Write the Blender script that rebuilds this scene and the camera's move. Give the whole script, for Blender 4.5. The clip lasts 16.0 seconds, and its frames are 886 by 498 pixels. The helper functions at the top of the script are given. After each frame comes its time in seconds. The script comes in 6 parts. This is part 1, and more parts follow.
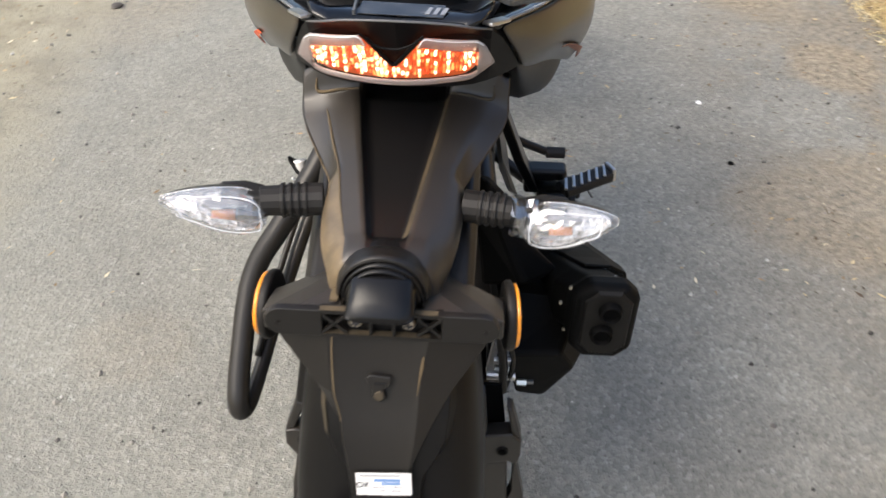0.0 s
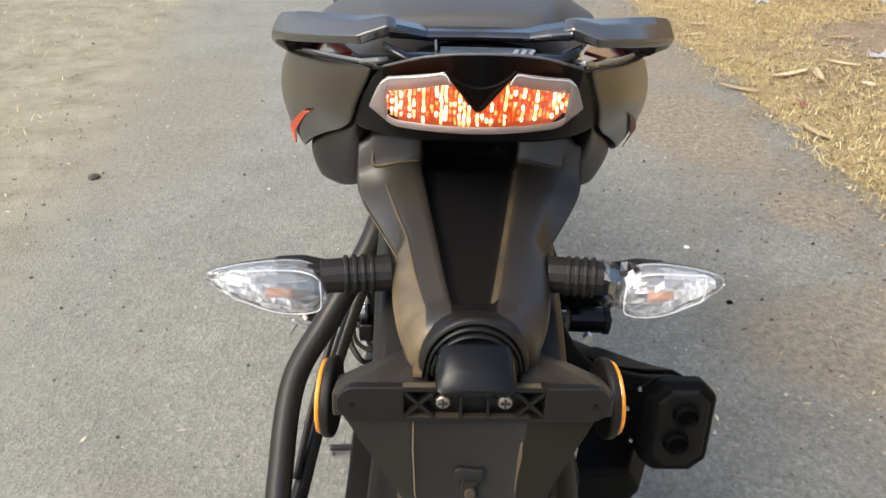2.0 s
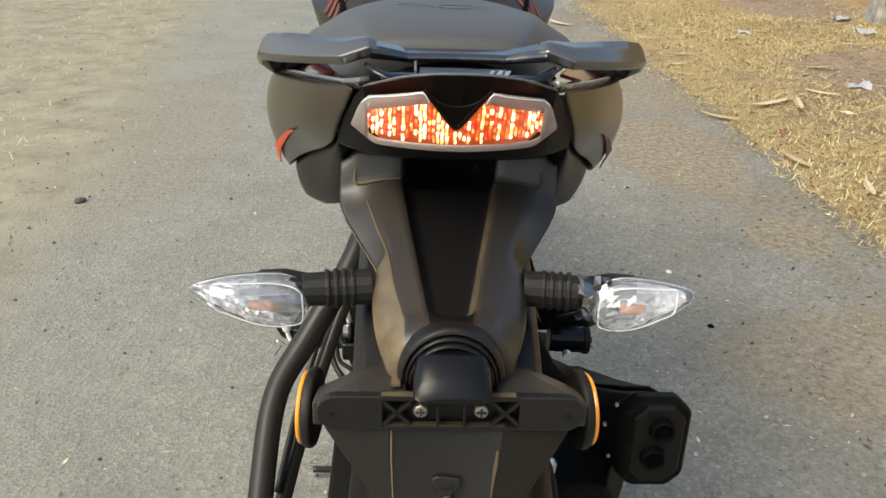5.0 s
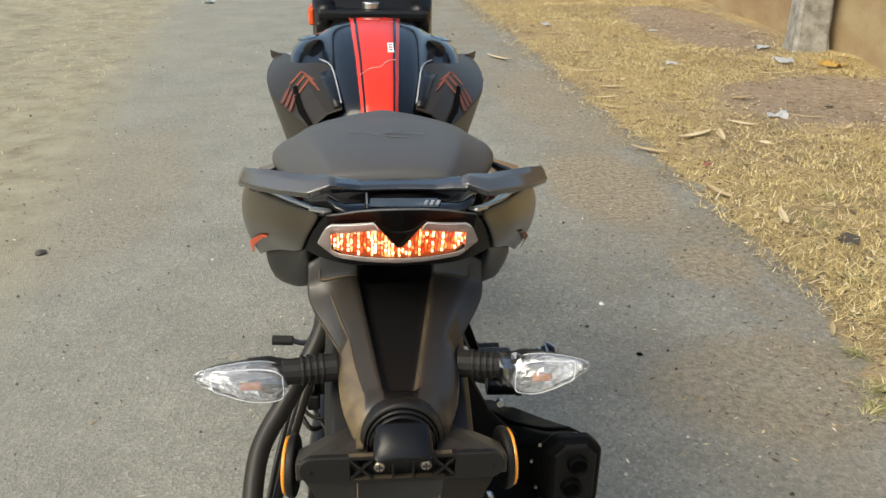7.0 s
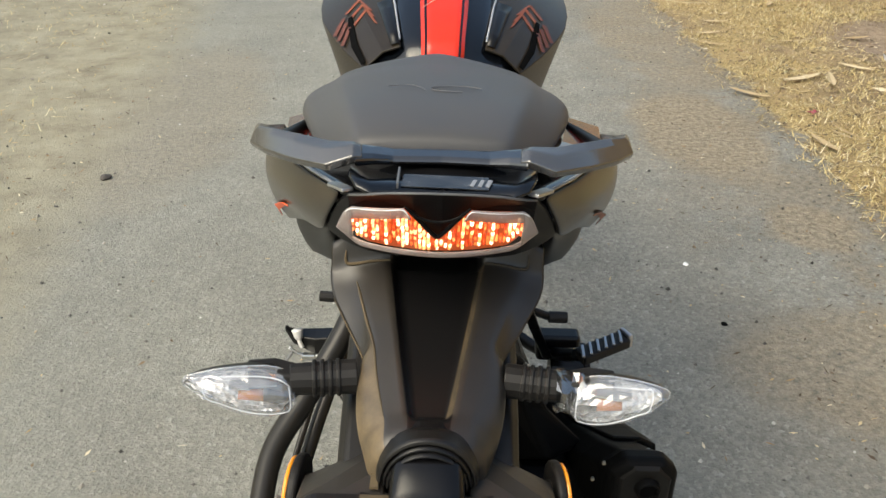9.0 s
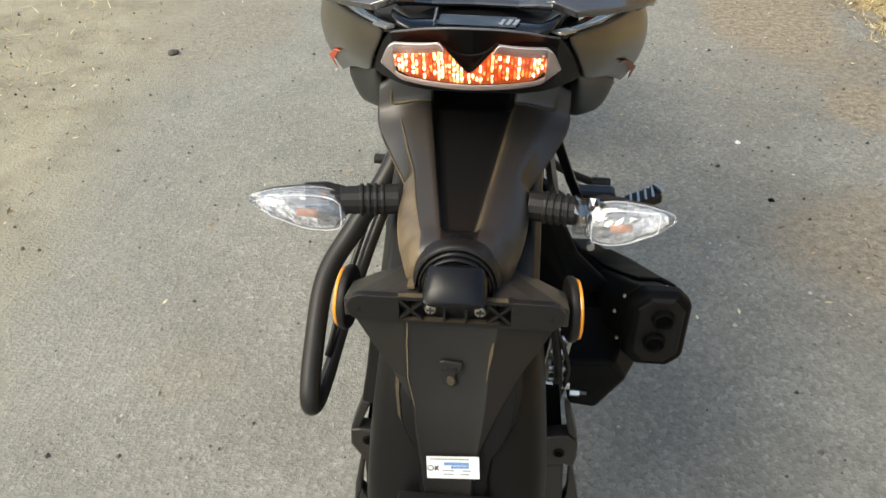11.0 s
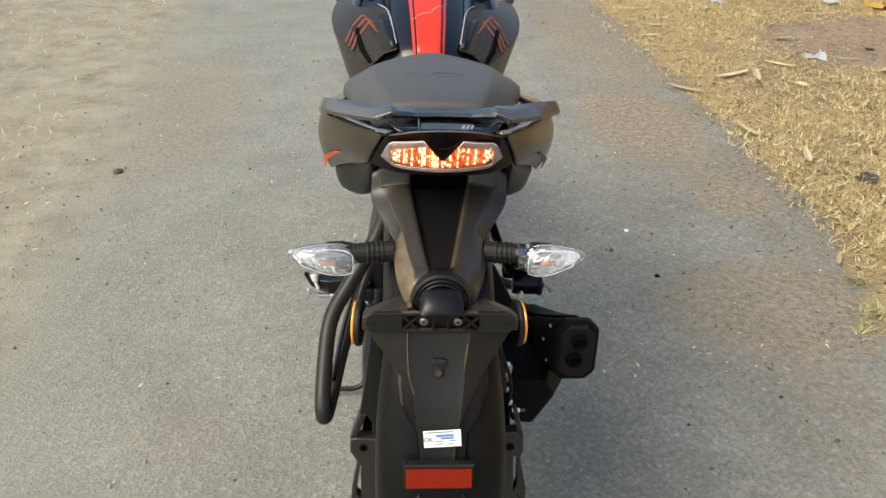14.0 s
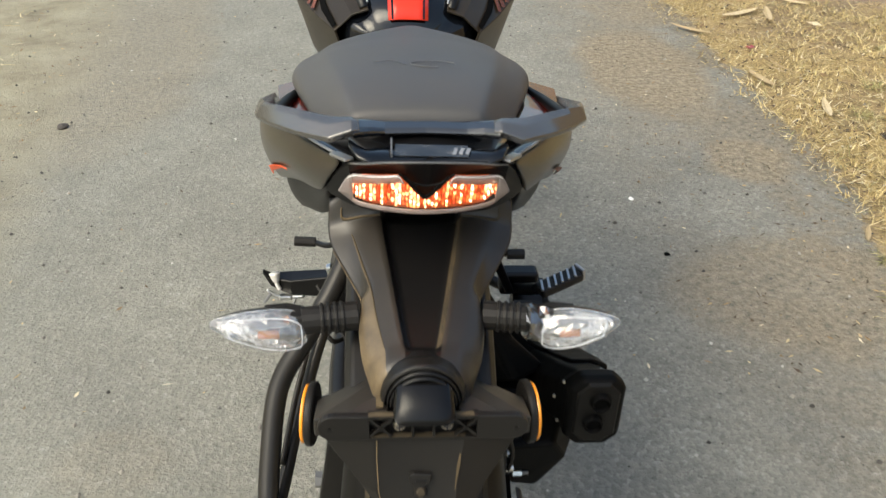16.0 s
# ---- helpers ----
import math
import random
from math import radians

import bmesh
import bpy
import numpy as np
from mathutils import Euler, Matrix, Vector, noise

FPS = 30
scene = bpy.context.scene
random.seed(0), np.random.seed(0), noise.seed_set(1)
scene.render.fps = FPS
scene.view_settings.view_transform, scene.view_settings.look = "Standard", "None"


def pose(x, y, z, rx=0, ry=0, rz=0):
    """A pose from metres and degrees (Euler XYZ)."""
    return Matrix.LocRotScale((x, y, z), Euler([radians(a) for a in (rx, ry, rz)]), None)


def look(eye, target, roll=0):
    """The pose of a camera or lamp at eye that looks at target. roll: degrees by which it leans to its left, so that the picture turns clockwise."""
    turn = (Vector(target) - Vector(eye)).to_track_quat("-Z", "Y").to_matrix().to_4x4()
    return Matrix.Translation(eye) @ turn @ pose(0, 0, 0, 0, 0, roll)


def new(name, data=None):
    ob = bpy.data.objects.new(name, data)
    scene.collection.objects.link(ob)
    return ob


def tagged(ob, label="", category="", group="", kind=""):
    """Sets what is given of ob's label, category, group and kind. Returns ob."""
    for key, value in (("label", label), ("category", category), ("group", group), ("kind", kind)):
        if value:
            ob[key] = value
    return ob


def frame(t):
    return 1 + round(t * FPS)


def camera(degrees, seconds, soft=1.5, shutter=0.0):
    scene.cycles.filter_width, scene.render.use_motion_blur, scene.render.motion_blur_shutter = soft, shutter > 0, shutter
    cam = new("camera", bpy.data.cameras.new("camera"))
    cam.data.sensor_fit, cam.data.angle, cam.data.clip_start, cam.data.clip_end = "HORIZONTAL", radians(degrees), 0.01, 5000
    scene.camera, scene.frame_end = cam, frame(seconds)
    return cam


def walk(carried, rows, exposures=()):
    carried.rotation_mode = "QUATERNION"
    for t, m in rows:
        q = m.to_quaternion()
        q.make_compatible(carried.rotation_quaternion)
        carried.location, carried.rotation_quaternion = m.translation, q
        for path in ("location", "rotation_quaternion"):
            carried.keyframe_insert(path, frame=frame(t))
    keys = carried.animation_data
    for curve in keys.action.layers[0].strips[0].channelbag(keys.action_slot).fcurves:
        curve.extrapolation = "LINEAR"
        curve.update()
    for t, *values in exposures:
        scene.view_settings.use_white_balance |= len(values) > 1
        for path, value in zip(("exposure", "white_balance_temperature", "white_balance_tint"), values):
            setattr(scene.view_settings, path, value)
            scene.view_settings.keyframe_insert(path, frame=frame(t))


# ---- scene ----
EXPOSURES = [(0, 1.15, 6500, 9), (0.6, 0.97, 6460, 7), (2, 1.0, 6490, 7), (4, 0.85, 6680, 4), (6.5, 0.83, 6790, 2), (7, 0.72, 6820, 2), (8, 0.72, 6820, 2), (10.5, 0.95, 6660, 2), (11.2, 0.95, 6680, 3), (12.5, 0.95, 6440, 6), (13.1, 0.9, 6500, 6), (14.5, 0.81, 6690, 2), (15.2, 0.8, 6660, 1), (16, 0.86, 6760, 2)]
cam = camera(54.5, 16.0, soft=1.45, shutter=0.3)
PATH = [
    (0, (0.0529, -0.6230, 1.1842), (0.0501, 0.3136, 0.4341), 0.04),
    (0.5, (-0.0893, -0.7386, 1.2049), (0.0536, 0.2246, 0.5036), -1.11),
    (1, (-0.1024, -0.7434, 1.1951), (0.0153, 0.2772, 0.5751), -0.09),
    (1.5, (-0.0627, -0.6930, 1.1576), (0.0069, 0.3340, 0.5407), -1.02),
    (2, (-0.0414, -0.6030, 1.0677), (0.0195, 0.4705, 0.5349), -0.29),
    (2.5, (-0.0367, -0.5517, 1.0253), (0.0311, 0.5461, 0.5454), -0.20),
    (3, (-0.0488, -0.5290, 1.0073), (-0.0016, 0.5816, 0.5552), -0.89),
    (3.5, (-0.0390, -0.5252, 1.0034), (0.0043, 0.5802, 0.5385), -1.44),
    (4, (-0.0331, -0.5431, 1.0203), (0.0363, 0.5658, 0.5668), -1.09),
    (4.2, (-0.0316, -0.5615, 1.0261), (0.0378, 0.5346, 0.5426), -0.27),
    (6.3, (-0.0474, -0.7065, 1.1562), (0.0477, 0.3741, 0.6429), 0.70),
    (6.5, (-0.0458, -0.7216, 1.1680), (0.0816, 0.3502, 0.6434), 0.84),
    (7, (-0.0448, -0.7614, 1.1997), (0.1063, 0.3308, 0.7262), -0.15),
    (7.5, (-0.0319, -0.7980, 1.2005), (0.1147, 0.2841, 0.7030), -0.34),
    (8, (-0.0135, -0.7479, 1.1866), (0.0974, 0.3341, 0.6796), -0.40),
    (8.2, (0.0009, -0.6988, 1.1887), (0.0853, 0.3808, 0.6716), -0.44),
    (10.3, (-0.0036, -0.5584, 1.1480), (0.0104, 0.4439, 0.4882), 0.05),
    (10.5, (0.0055, -0.5808, 1.1518), (0.0086, 0.4095, 0.4742), -0.48),
    (11, (0.0224, -0.6932, 1.1761), (-0.0254, 0.2868, 0.4853), -1.15),
    (11.5, (0.0048, -0.8045, 1.2184), (0.0018, 0.1794, 0.5315), 0.38),
    (12, (-0.0446, -0.9157, 1.2397), (-0.0184, 0.0747, 0.5627), -0.33),
    (12.5, (-0.0454, -0.9715, 1.2483), (0.0335, 0.0252, 0.5847), 0.03),
    (13, (-0.0519, -0.9826, 1.2676), (0.0531, 0.0358, 0.6416), 0.54),
    (13.5, (-0.0596, -0.9963, 1.2744), (0.0365, 0.0473, 0.6899), 0.56),
    (14, (-0.0654, -1.0099, 1.2787), (0.0230, 0.0500, 0.7231), 0.11),
    (14.5, (-0.0747, -1.0146, 1.2760), (0.0685, 0.0465, 0.7343), 2.71),
    (15, (-0.0681, -0.9700, 1.2600), (0.0644, 0.0714, 0.6786), 2.93),
    (15.5, (-0.0444, -0.8365, 1.2409), (0.0773, 0.1840, 0.6214), 0.49),
    (16, (-0.0377, -0.6837, 1.2488), (0.0692, 0.3246, 0.6070), 0.72),
]
walk(cam, [(t, look(eye, target, roll)) for t, eye, target, roll in PATH], exposures=EXPOSURES)

# ---- light: a hazy sky with a low, veiled sun ----
world = bpy.data.worlds.new("sky")
scene.world = world
world.use_nodes = True
wn = world.node_tree.nodes
sky = wn.new("ShaderNodeTexSky")
sky.sky_type, sky.sun_disc = "NISHITA", False
sky.sun_elevation, sky.sun_rotation = radians(48), radians(235)
sky.air_density, sky.dust_density = 1.0, 4.0
world.node_tree.links.new(sky.outputs[0], wn["Background"].inputs[0])
wn["Background"].inputs[1].default_value = 0.15
sun = new("sun", bpy.data.lights.new("sun", "SUN"))
sun.data.energy, sun.data.angle, sun.data.color = 1.3, radians(45), (1.0, 0.93, 0.82)
sun.matrix_world = look((-2.75, -1.95, 3.75), (0, 0, 0))


# ---- materials ----
def material(name, color, rough=0.5, metal=0.0, coat=0.0):
    m = bpy.data.materials.new(name)
    m.use_nodes = True
    b = m.node_tree.nodes["Principled BSDF"]
    b.inputs["Base Color"].default_value = (*color, 1)
    b.inputs["Roughness"].default_value = rough
    b.inputs["Metallic"].default_value = metal
    b.inputs["Coat Weight"].default_value = coat
    return m


class Nodes:
    """Short hand for building node trees."""

    def __init__(self, m):
        self.m, self.t = m, m.node_tree
        self.b = m.node_tree.nodes["Principled BSDF"]

    def add(self, kind, **inputs):
        n = self.t.nodes.new(kind)
        for k, v in inputs.items():
            self.put(n.inputs[k.replace("_", " ")], v)
        return n

    def put(self, socket, v):
        if isinstance(v, bpy.types.NodeSocket):
            self.t.links.new(v, socket)
        else:
            socket.default_value = v

    def place(self):
        return self.add("ShaderNodeTexCoord").outputs["Object"]

    def noise(self, scale, detail=4.0, rough=0.6, vector=None):
        n = self.add("ShaderNodeTexNoise", Scale=scale, Detail=detail, Roughness=rough)
        self.put(n.inputs["Vector"], vector or self.place())
        return n.outputs["Fac"]

    def ramp(self, fac, stops):
        n = self.add("ShaderNodeValToRGB", Fac=fac)
        e = n.color_ramp.elements
        while len(e) < len(stops):
            e.new(0.5)
        for k, (at, c) in zip(e, stops):
            k.position = at
            k.color = (c, c, c, 1) if isinstance(c, (int, float)) else (*c, 1)
        return n.outputs["Color"]

    def mix(self, fac, a, b, how="MIX"):
        n = self.t.nodes.new("ShaderNodeMix")
        n.data_type, n.blend_type = "RGBA", how
        self.put(n.inputs[0], fac)
        for s, v in ((n.inputs[6], a), (n.inputs[7], b)):
            self.put(s, (*v, 1) if isinstance(v, tuple) and len(v) == 3 else v)
        return n.outputs[2]

    def math(self, how, a, b=0.5, clamp=False):
        n = self.t.nodes.new("ShaderNodeMath")
        n.operation, n.use_clamp = how, clamp
        self.put(n.inputs[0], a)
        self.put(n.inputs[1], b)
        return n.outputs[0]

    def bump(self, height, strength=0.3, distance=0.002):
        n = self.add("ShaderNodeBump", Height=height, Strength=strength, Distance=distance)
        self.t.links.new(n.outputs[0], self.b.inputs["Normal"])

    def base(self, c):
        self.put(self.b.inputs["Base Color"], c)

    def rough(self, c):
        self.put(self.b.inputs["Roughness"], c)


def dusty(name, color, dust, amount, rough, grain=900.0, coat=0.0, metal=0.0, spec=0.28):
    """Plastic or paint with a thin uneven film of road dust, thicker on faces that look up."""
    m = material(name, color, rough, metal, coat)
    n = Nodes(m)
    up = n.add("ShaderNodeSeparateXYZ", Vector=n.add("ShaderNodeNewGeometry").outputs["Normal"]).outputs["Z"]
    film = n.math("MULTIPLY", n.ramp(n.noise(14, 5, 0.65), [(0.3, 0.25), (0.75, 1.0)]), n.math("MULTIPLY_ADD", up, 0.5))
    film = n.math("ADD", n.math("MULTIPLY", n.noise(130, 3), 0.35), film)
    fac = n.math("MULTIPLY", film, amount, clamp=True)
    n.base(n.mix(fac, color, dust))
    n.rough(n.math("ADD", n.math("MULTIPLY", fac, 0.35), rough, clamp=True))
    n.bump(n.noise(grain, 2), 0.12, 0.0006)
    n.b.inputs["Specular IOR Level"].default_value = spec
    return m


DUST = (0.30, 0.215, 0.115)
plastic = dusty("dusty black plastic", (0.0062, 0.0062, 0.0066), DUST, 0.022, 0.40, spec=0.36)
plastic_dark = dusty("black plastic", (0.0055, 0.0055, 0.006), DUST, 0.007, 0.30)
plastic_tan = dusty("black plastic under tan dust", (0.03, 0.026, 0.02), DUST, 0.28, 0.5)
# pale grey that carries the hood's edge highlight in its colour
gloss_edge = dusty("satin in edge-highlight grey", (0.10, 0.10, 0.102), DUST, 0.02, 0.3)
guard_plastic = dusty("soft black mudguard plastic", (0.0030, 0.0030, 0.0033), DUST, 0.004, 0.40)
guard_plastic.node_tree.nodes["Principled BSDF"].inputs["Specular IOR Level"].default_value = 0.22
plastic_arm = dusty("dusty grained black plastic", (0.0125, 0.0120, 0.0120), DUST, 0.055, 0.38, spec=0.55)
arm_dust = dusty("black plastic, dust drifting in from the rear", (0.009, 0.0087, 0.0082), DUST, 0.04, 0.42, spec=0.5)
n = Nodes(arm_dust)
far = n.ramp(n.math("MULTIPLY_ADD", n.add("ShaderNodeSeparateXYZ", Vector=n.place()).outputs["Y"], 5.0), [(0.10, 1.0), (0.50, 0.0)])
drift = n.math("MULTIPLY", n.math("MULTIPLY", far, n.ramp(n.noise(38, 5, 0.7), [(0.30, 0.30), (0.66, 1.0)])), 0.50)
n.base(n.mix(drift, (0.030, 0.025, 0.0185), DUST))
streak_dust = dusty("black plastic with a streak of dust", (0.012, 0.011, 0.009), DUST, 0.2, 0.5)
n = Nodes(streak_dust)
along = n.add("ShaderNodeMapping", Scale=(1.0, 0.3, 1.0))
n.put(along.inputs["Vector"], n.place())
n.base(n.mix(n.ramp(n.noise(70, 6, 0.75, along.outputs[0]), [(0.36, 0.02), (0.70, 0.34)]), (0.012, 0.011, 0.009), DUST))
plastic_lamp = dusty("smooth black lamp hood plastic", (0.004, 0.004, 0.0045), DUST, 0.003, 0.24)
streak_tan = dusty("dust caked on black plastic", (0.035, 0.028, 0.018), DUST, 0.42, 0.6)
plastic_film = dusty("black plastic with thin dust", (0.02, 0.018, 0.014), DUST, 0.14, 0.5)
# the blue in this black stands in for reflected sky
scoop_paint = dusty("gloss black with painted sky tint", (0.022, 0.030, 0.042), DUST, 0.0, 0.08, coat=0.6)
panel_dark = dusty("dusty matt black paint", (0.0130, 0.0100, 0.0068), DUST, 0.060, 0.34, spec=0.30)
# light grey stands in for reflections along gloss seams and slot edges
seam_glint = dusty("painted glint on gloss edges", (0.30, 0.31, 0.33), DUST, 0.02, 0.2)
maroon = dusty("gloss dark red paint", (0.07, 0.006, 0.005), DUST, 0.03, 0.12, coat=0.7)
panel = dusty("dusty matt grey paint", (0.019, 0.0160, 0.0120), DUST, 0.085, 0.27, coat=0.3)
gloss = dusty("gloss black paint", (0.004, 0.005, 0.007), DUST, 0.0, 0.07, coat=0.4)
grip = dusty("satin black cast grab rail", (0.175, 0.170, 0.166), DUST, 0.03, 0.19, metal=0.75)
bridge_black = dusty("satin black bridge paint", (0.010, 0.010, 0.011), DUST, 0.004, 0.12, coat=0.6, spec=0.9)
rubber = dusty("black rubber", (0.0085, 0.0085, 0.0088), DUST, 0.025, 0.5)
tube_paint = dusty("black powder coated tube", (0.014, 0.014, 0.014), DUST, 0.03, 0.33)
muffler_paint = dusty("matt black exhaust paint", (0.0030, 0.0030, 0.0030), DUST, 0.003, 0.55, spec=0.18)
muffler_paint.node_tree.nodes["Principled BSDF"].inputs["Specular IOR Level"].default_value = 0.09
cap_paint = dusty("worn black end cap paint", (0.006, 0.0058, 0.0056), DUST, 0.012, 0.5, spec=0.2)
seat_skin = dusty("grained black seat cover", (0.052, 0.053, 0.056), DUST, 0.07, 0.45, grain=700.0)
seat_skin.node_tree.nodes["Principled BSDF"].inputs["Specular IOR Level"].default_value = 0.4
label_worn = material("worn dark label film", (0.03, 0.03, 0.032), 0.22)
n = Nodes(label_worn)
n.base(n.ramp(n.noise(60, 6, 0.7), [(0.40, (0.010, 0.010, 0.011)), (0.62, (0.05, 0.05, 0.052)), (0.72, (0.17, 0.17, 0.18))]))
red_paint = dusty("bright red paint", (0.66, 0.026, 0.009), DUST, 0.04, 0.26, coat=0.3)
orange = material("orange decal", (0.75, 0.10, 0.02), 0.45)
orange_dim = material("worn orange decal", (0.26, 0.06, 0.025), 0.5)
orange_faint = material("faded orange decal", (0.19, 0.050, 0.018), 0.45)
orange_ghost = material("ghost of an orange decal", (0.11, 0.030, 0.014), 0.5)
amber = material("amber reflector", (0.85, 0.30, 0.02), 0.2, coat=0.6)
chrome = material("zinc plated steel", (0.62, 0.62, 0.60), 0.28, 1.0)
screw_steel = material("dulled zinc screw", (0.42, 0.38, 0.31), 0.42, 1.0)
alloy_dull = material("dull steel", (0.18, 0.18, 0.18), 0.5, 0.7)
alloy = material("cast aluminium", (0.5, 0.5, 0.5), 0.4, 1.0)
# near-black: soot in the muffler bores, painted shade in other openings
hole_black = material("near-black soot and shade", (0.003, 0.003, 0.003), 0.9)
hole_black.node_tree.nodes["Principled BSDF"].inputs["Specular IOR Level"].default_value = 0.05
paper = material("white label paper", (0.78, 0.78, 0.76), 0.5)
ink = material("black ink", (0.03, 0.03, 0.035), 0.6)
ink_pale = material("grey ink", (0.22, 0.225, 0.24), 0.6)
motif = material("worn grey print", (0.085, 0.085, 0.09), 0.6)
ink_blue = material("blue ink", (0.12, 0.22, 0.42), 0.6)
mirror_bowl = material("bright reflector bowl", (0.97, 0.97, 0.97), 0.16, 0.5)
_n = Nodes(mirror_bowl)
_v = _n.add("ShaderNodeTexVoronoi", Scale=190.0, Vector=_n.place())
_n.bump(_v.outputs["Distance"], 0.9, 0.004)
scratch_paint = material("scratched paint", (0.72, 0.36, 0.27), 0.6)
lever_white = material("pale worn lever paint", (0.62, 0.60, 0.57), 0.35)
bulb_amber = material("amber bulb", (0.42, 0.12, 0.018), 0.25)



def clear(name, tint, fac, rough=0.05):
    m = bpy.data.materials.new(name)
    m.use_nodes = True
    t = m.node_tree
    t.nodes.remove(t.nodes["Principled BSDF"])
    a, g, x = (t.nodes.new("ShaderNodeBsdf" + k) for k in ("Transparent", "Glossy", "Transparent"))
    t.nodes.remove(x)
    mixer = t.nodes.new("ShaderNodeMixShader")
    a.inputs[0].default_value = (*tint, 1)
    g.inputs["Roughness"].default_value = rough
    mixer.inputs[0].default_value = fac
    t.links.new(a.outputs[0], mixer.inputs[1])
    t.links.new(g.outputs[0], mixer.inputs[2])
    t.links.new(mixer.outputs[0], t.nodes["Material Output"].inputs[0])
    return m


clear_lens = clear("fluted clear polycarbonate", (0.97, 0.98, 0.99), 0.18, 0.05)
_t = clear_lens.node_tree
_d, _m, _o = _t.nodes.new("ShaderNodeBsdfDiffuse"), _t.nodes.new("ShaderNodeMixShader"), _t.nodes["Material Output"]
_d.inputs[0].default_value = (0.9, 0.92, 0.95, 1)
_m.inputs[0].default_value = 0.14
_t.links.new(_o.inputs[0].links[0].from_socket, _m.inputs[1])
_t.links.new(_d.outputs[0], _m.inputs[2])
_t.links.new(_m.outputs[0], _o.inputs[0])
lamp_chrome_dark = material("dull lamp chrome", (0.30, 0.31, 0.33), 0.3, 0.8)
# white that paints the bright highlights along lens and bowl edges
edge_lens = material("white lens edge highlight", (0.8, 0.82, 0.85), 0.2, coat=0.5)
film_clear = clear("crumpled clear film", (0.86, 0.89, 0.92), 0.30, 0.12)
lamp_rim = clear("frosted clear lamp rim", (0.80, 0.76, 0.76), 0.16, 0.12)
_t = lamp_rim.node_tree
_d, _m, _o = _t.nodes.new("ShaderNodeBsdfDiffuse"), _t.nodes.new("ShaderNodeMixShader"), _t.nodes["Material Output"]
_d.inputs[0].default_value = (0.55, 0.50, 0.49, 1)
_m.inputs[0].default_value = 0.46
_t.links.new(_o.inputs[0].links[0].from_socket, _m.inputs[1])
_t.links.new(_d.outputs[0], _m.inputs[2])
_t.links.new(_m.outputs[0], _o.inputs[0])
gloss_worn = dusty("satin black hood plastic", (0.005, 0.005, 0.0056), DUST, 0.003, 0.45, spec=0.10)
lamp_back = material("dark red reflector", (0.32, 0.02, 0.006), 0.35)
lamp_back.node_tree.nodes["Principled BSDF"].inputs["Emission Color"].default_value = (1.0, 0.18, 0.035, 1)
lamp_back.node_tree.nodes["Principled BSDF"].inputs["Emission Strength"].default_value = 0.24
lamp_lens = clear("clear lamp lens", (0.98, 0.95, 0.93), 0.10)

# the lit tail lamp: red cells, some of them bright
def cell(name, stops, least, most):
    """A lamp cell; each one glows at a strength of its own."""
    m = material(name, (0.7, 0.03, 0.01), 0.3)
    n = Nodes(m)
    rnd = n.add("ShaderNodeNewGeometry").outputs["Random Per Island"]
    n.put(n.b.inputs["Emission Color"], n.ramp(rnd, stops))
    n.put(n.b.inputs["Emission Strength"], n.math("ADD", least, n.math("MULTIPLY", n.math("POWER", rnd, 1.6), most)))
    return m


red_cell = cell("red lamp cell", [(0.0, (0.70, 0.05, 0.008)), (0.6, (1.0, 0.18, 0.03)), (1.0, (1.0, 0.40, 0.10))], 0.14, 0.85)
hot_cell = cell("bright lamp cell", [(0.0, (1.0, 0.38, 0.09)), (0.4, (1.0, 0.55, 0.22)), (1.0, (1.0, 0.80, 0.52))], 0.9, 2.0)

red_reflex = material("red reflex reflector", (0.185, 0.011, 0.003), 0.3)
red_reflex.node_tree.nodes["Principled BSDF"].inputs["Specular IOR Level"].default_value = 0.2
n = Nodes(red_reflex)
v = n.add("ShaderNodeTexVoronoi", Scale=260.0, Vector=n.place())
n.bump(v.outputs["Distance"], 0.5, 0.001)

# ---- ground: worn asphalt lane between dusty verges ----
ground_mat = material("asphalt and dry earth", (0.2, 0.2, 0.2), 0.9)
n = Nodes(ground_mat)
xyz = n.add("ShaderNodeSeparateXYZ", Vector=n.place())
px, py = xyz.outputs["X"], xyz.outputs["Y"]
# asphalt: aggregate, pits, wear and dust
stone = n.add("ShaderNodeTexVoronoi", Scale=120.0, Vector=n.place())
stones = n.ramp(stone.outputs["Color"], [(0.0, (0.085, 0.083, 0.078)), (0.45, (0.20, 0.195, 0.172)), (0.8, (0.30, 0.29, 0.252)), (1.0, (0.46, 0.45, 0.41))])
asphalt = n.mix(n.ramp(n.noise(420, 2), [(0.30, 0.25), (0.78, 1.0)]), stones, (0.223, 0.219, 0.187))
pits = n.ramp(n.noise(60, 4, 0.8), [(0.32, 1.0), (0.45, 0.0)])
asphalt = n.mix(n.math("MULTIPLY", pits, 0.40), asphalt, (0.06, 0.057, 0.052))
pale = n.ramp(n.noise(33, 4, 0.75), [(0.60, 0.0), (0.72, 1.0)])
asphalt = n.mix(n.math("MULTIPLY", pale, 0.4), asphalt, (0.36, 0.34, 0.29))
wear = n.ramp(n.noise(3.2, 6, 0.65), [(0.30, 0.80), (0.70, 1.14)])
asphalt = n.mix(1.0, asphalt, wear, "MULTIPLY")
side = n.ramp(n.math("MULTIPLY_ADD", px, 0.25), [(0.12, 1.0), (0.52, 0.0)])
film = n.ramp(n.noise(0.9, 6, 0.62), [(0.30, 0.25), (0.72, 1.0)])
asphalt = n.mix(n.math("MULTIPLY", n.math("MULTIPLY", film, side), 0.7), asphalt, (0.270, 0.262, 0.205))
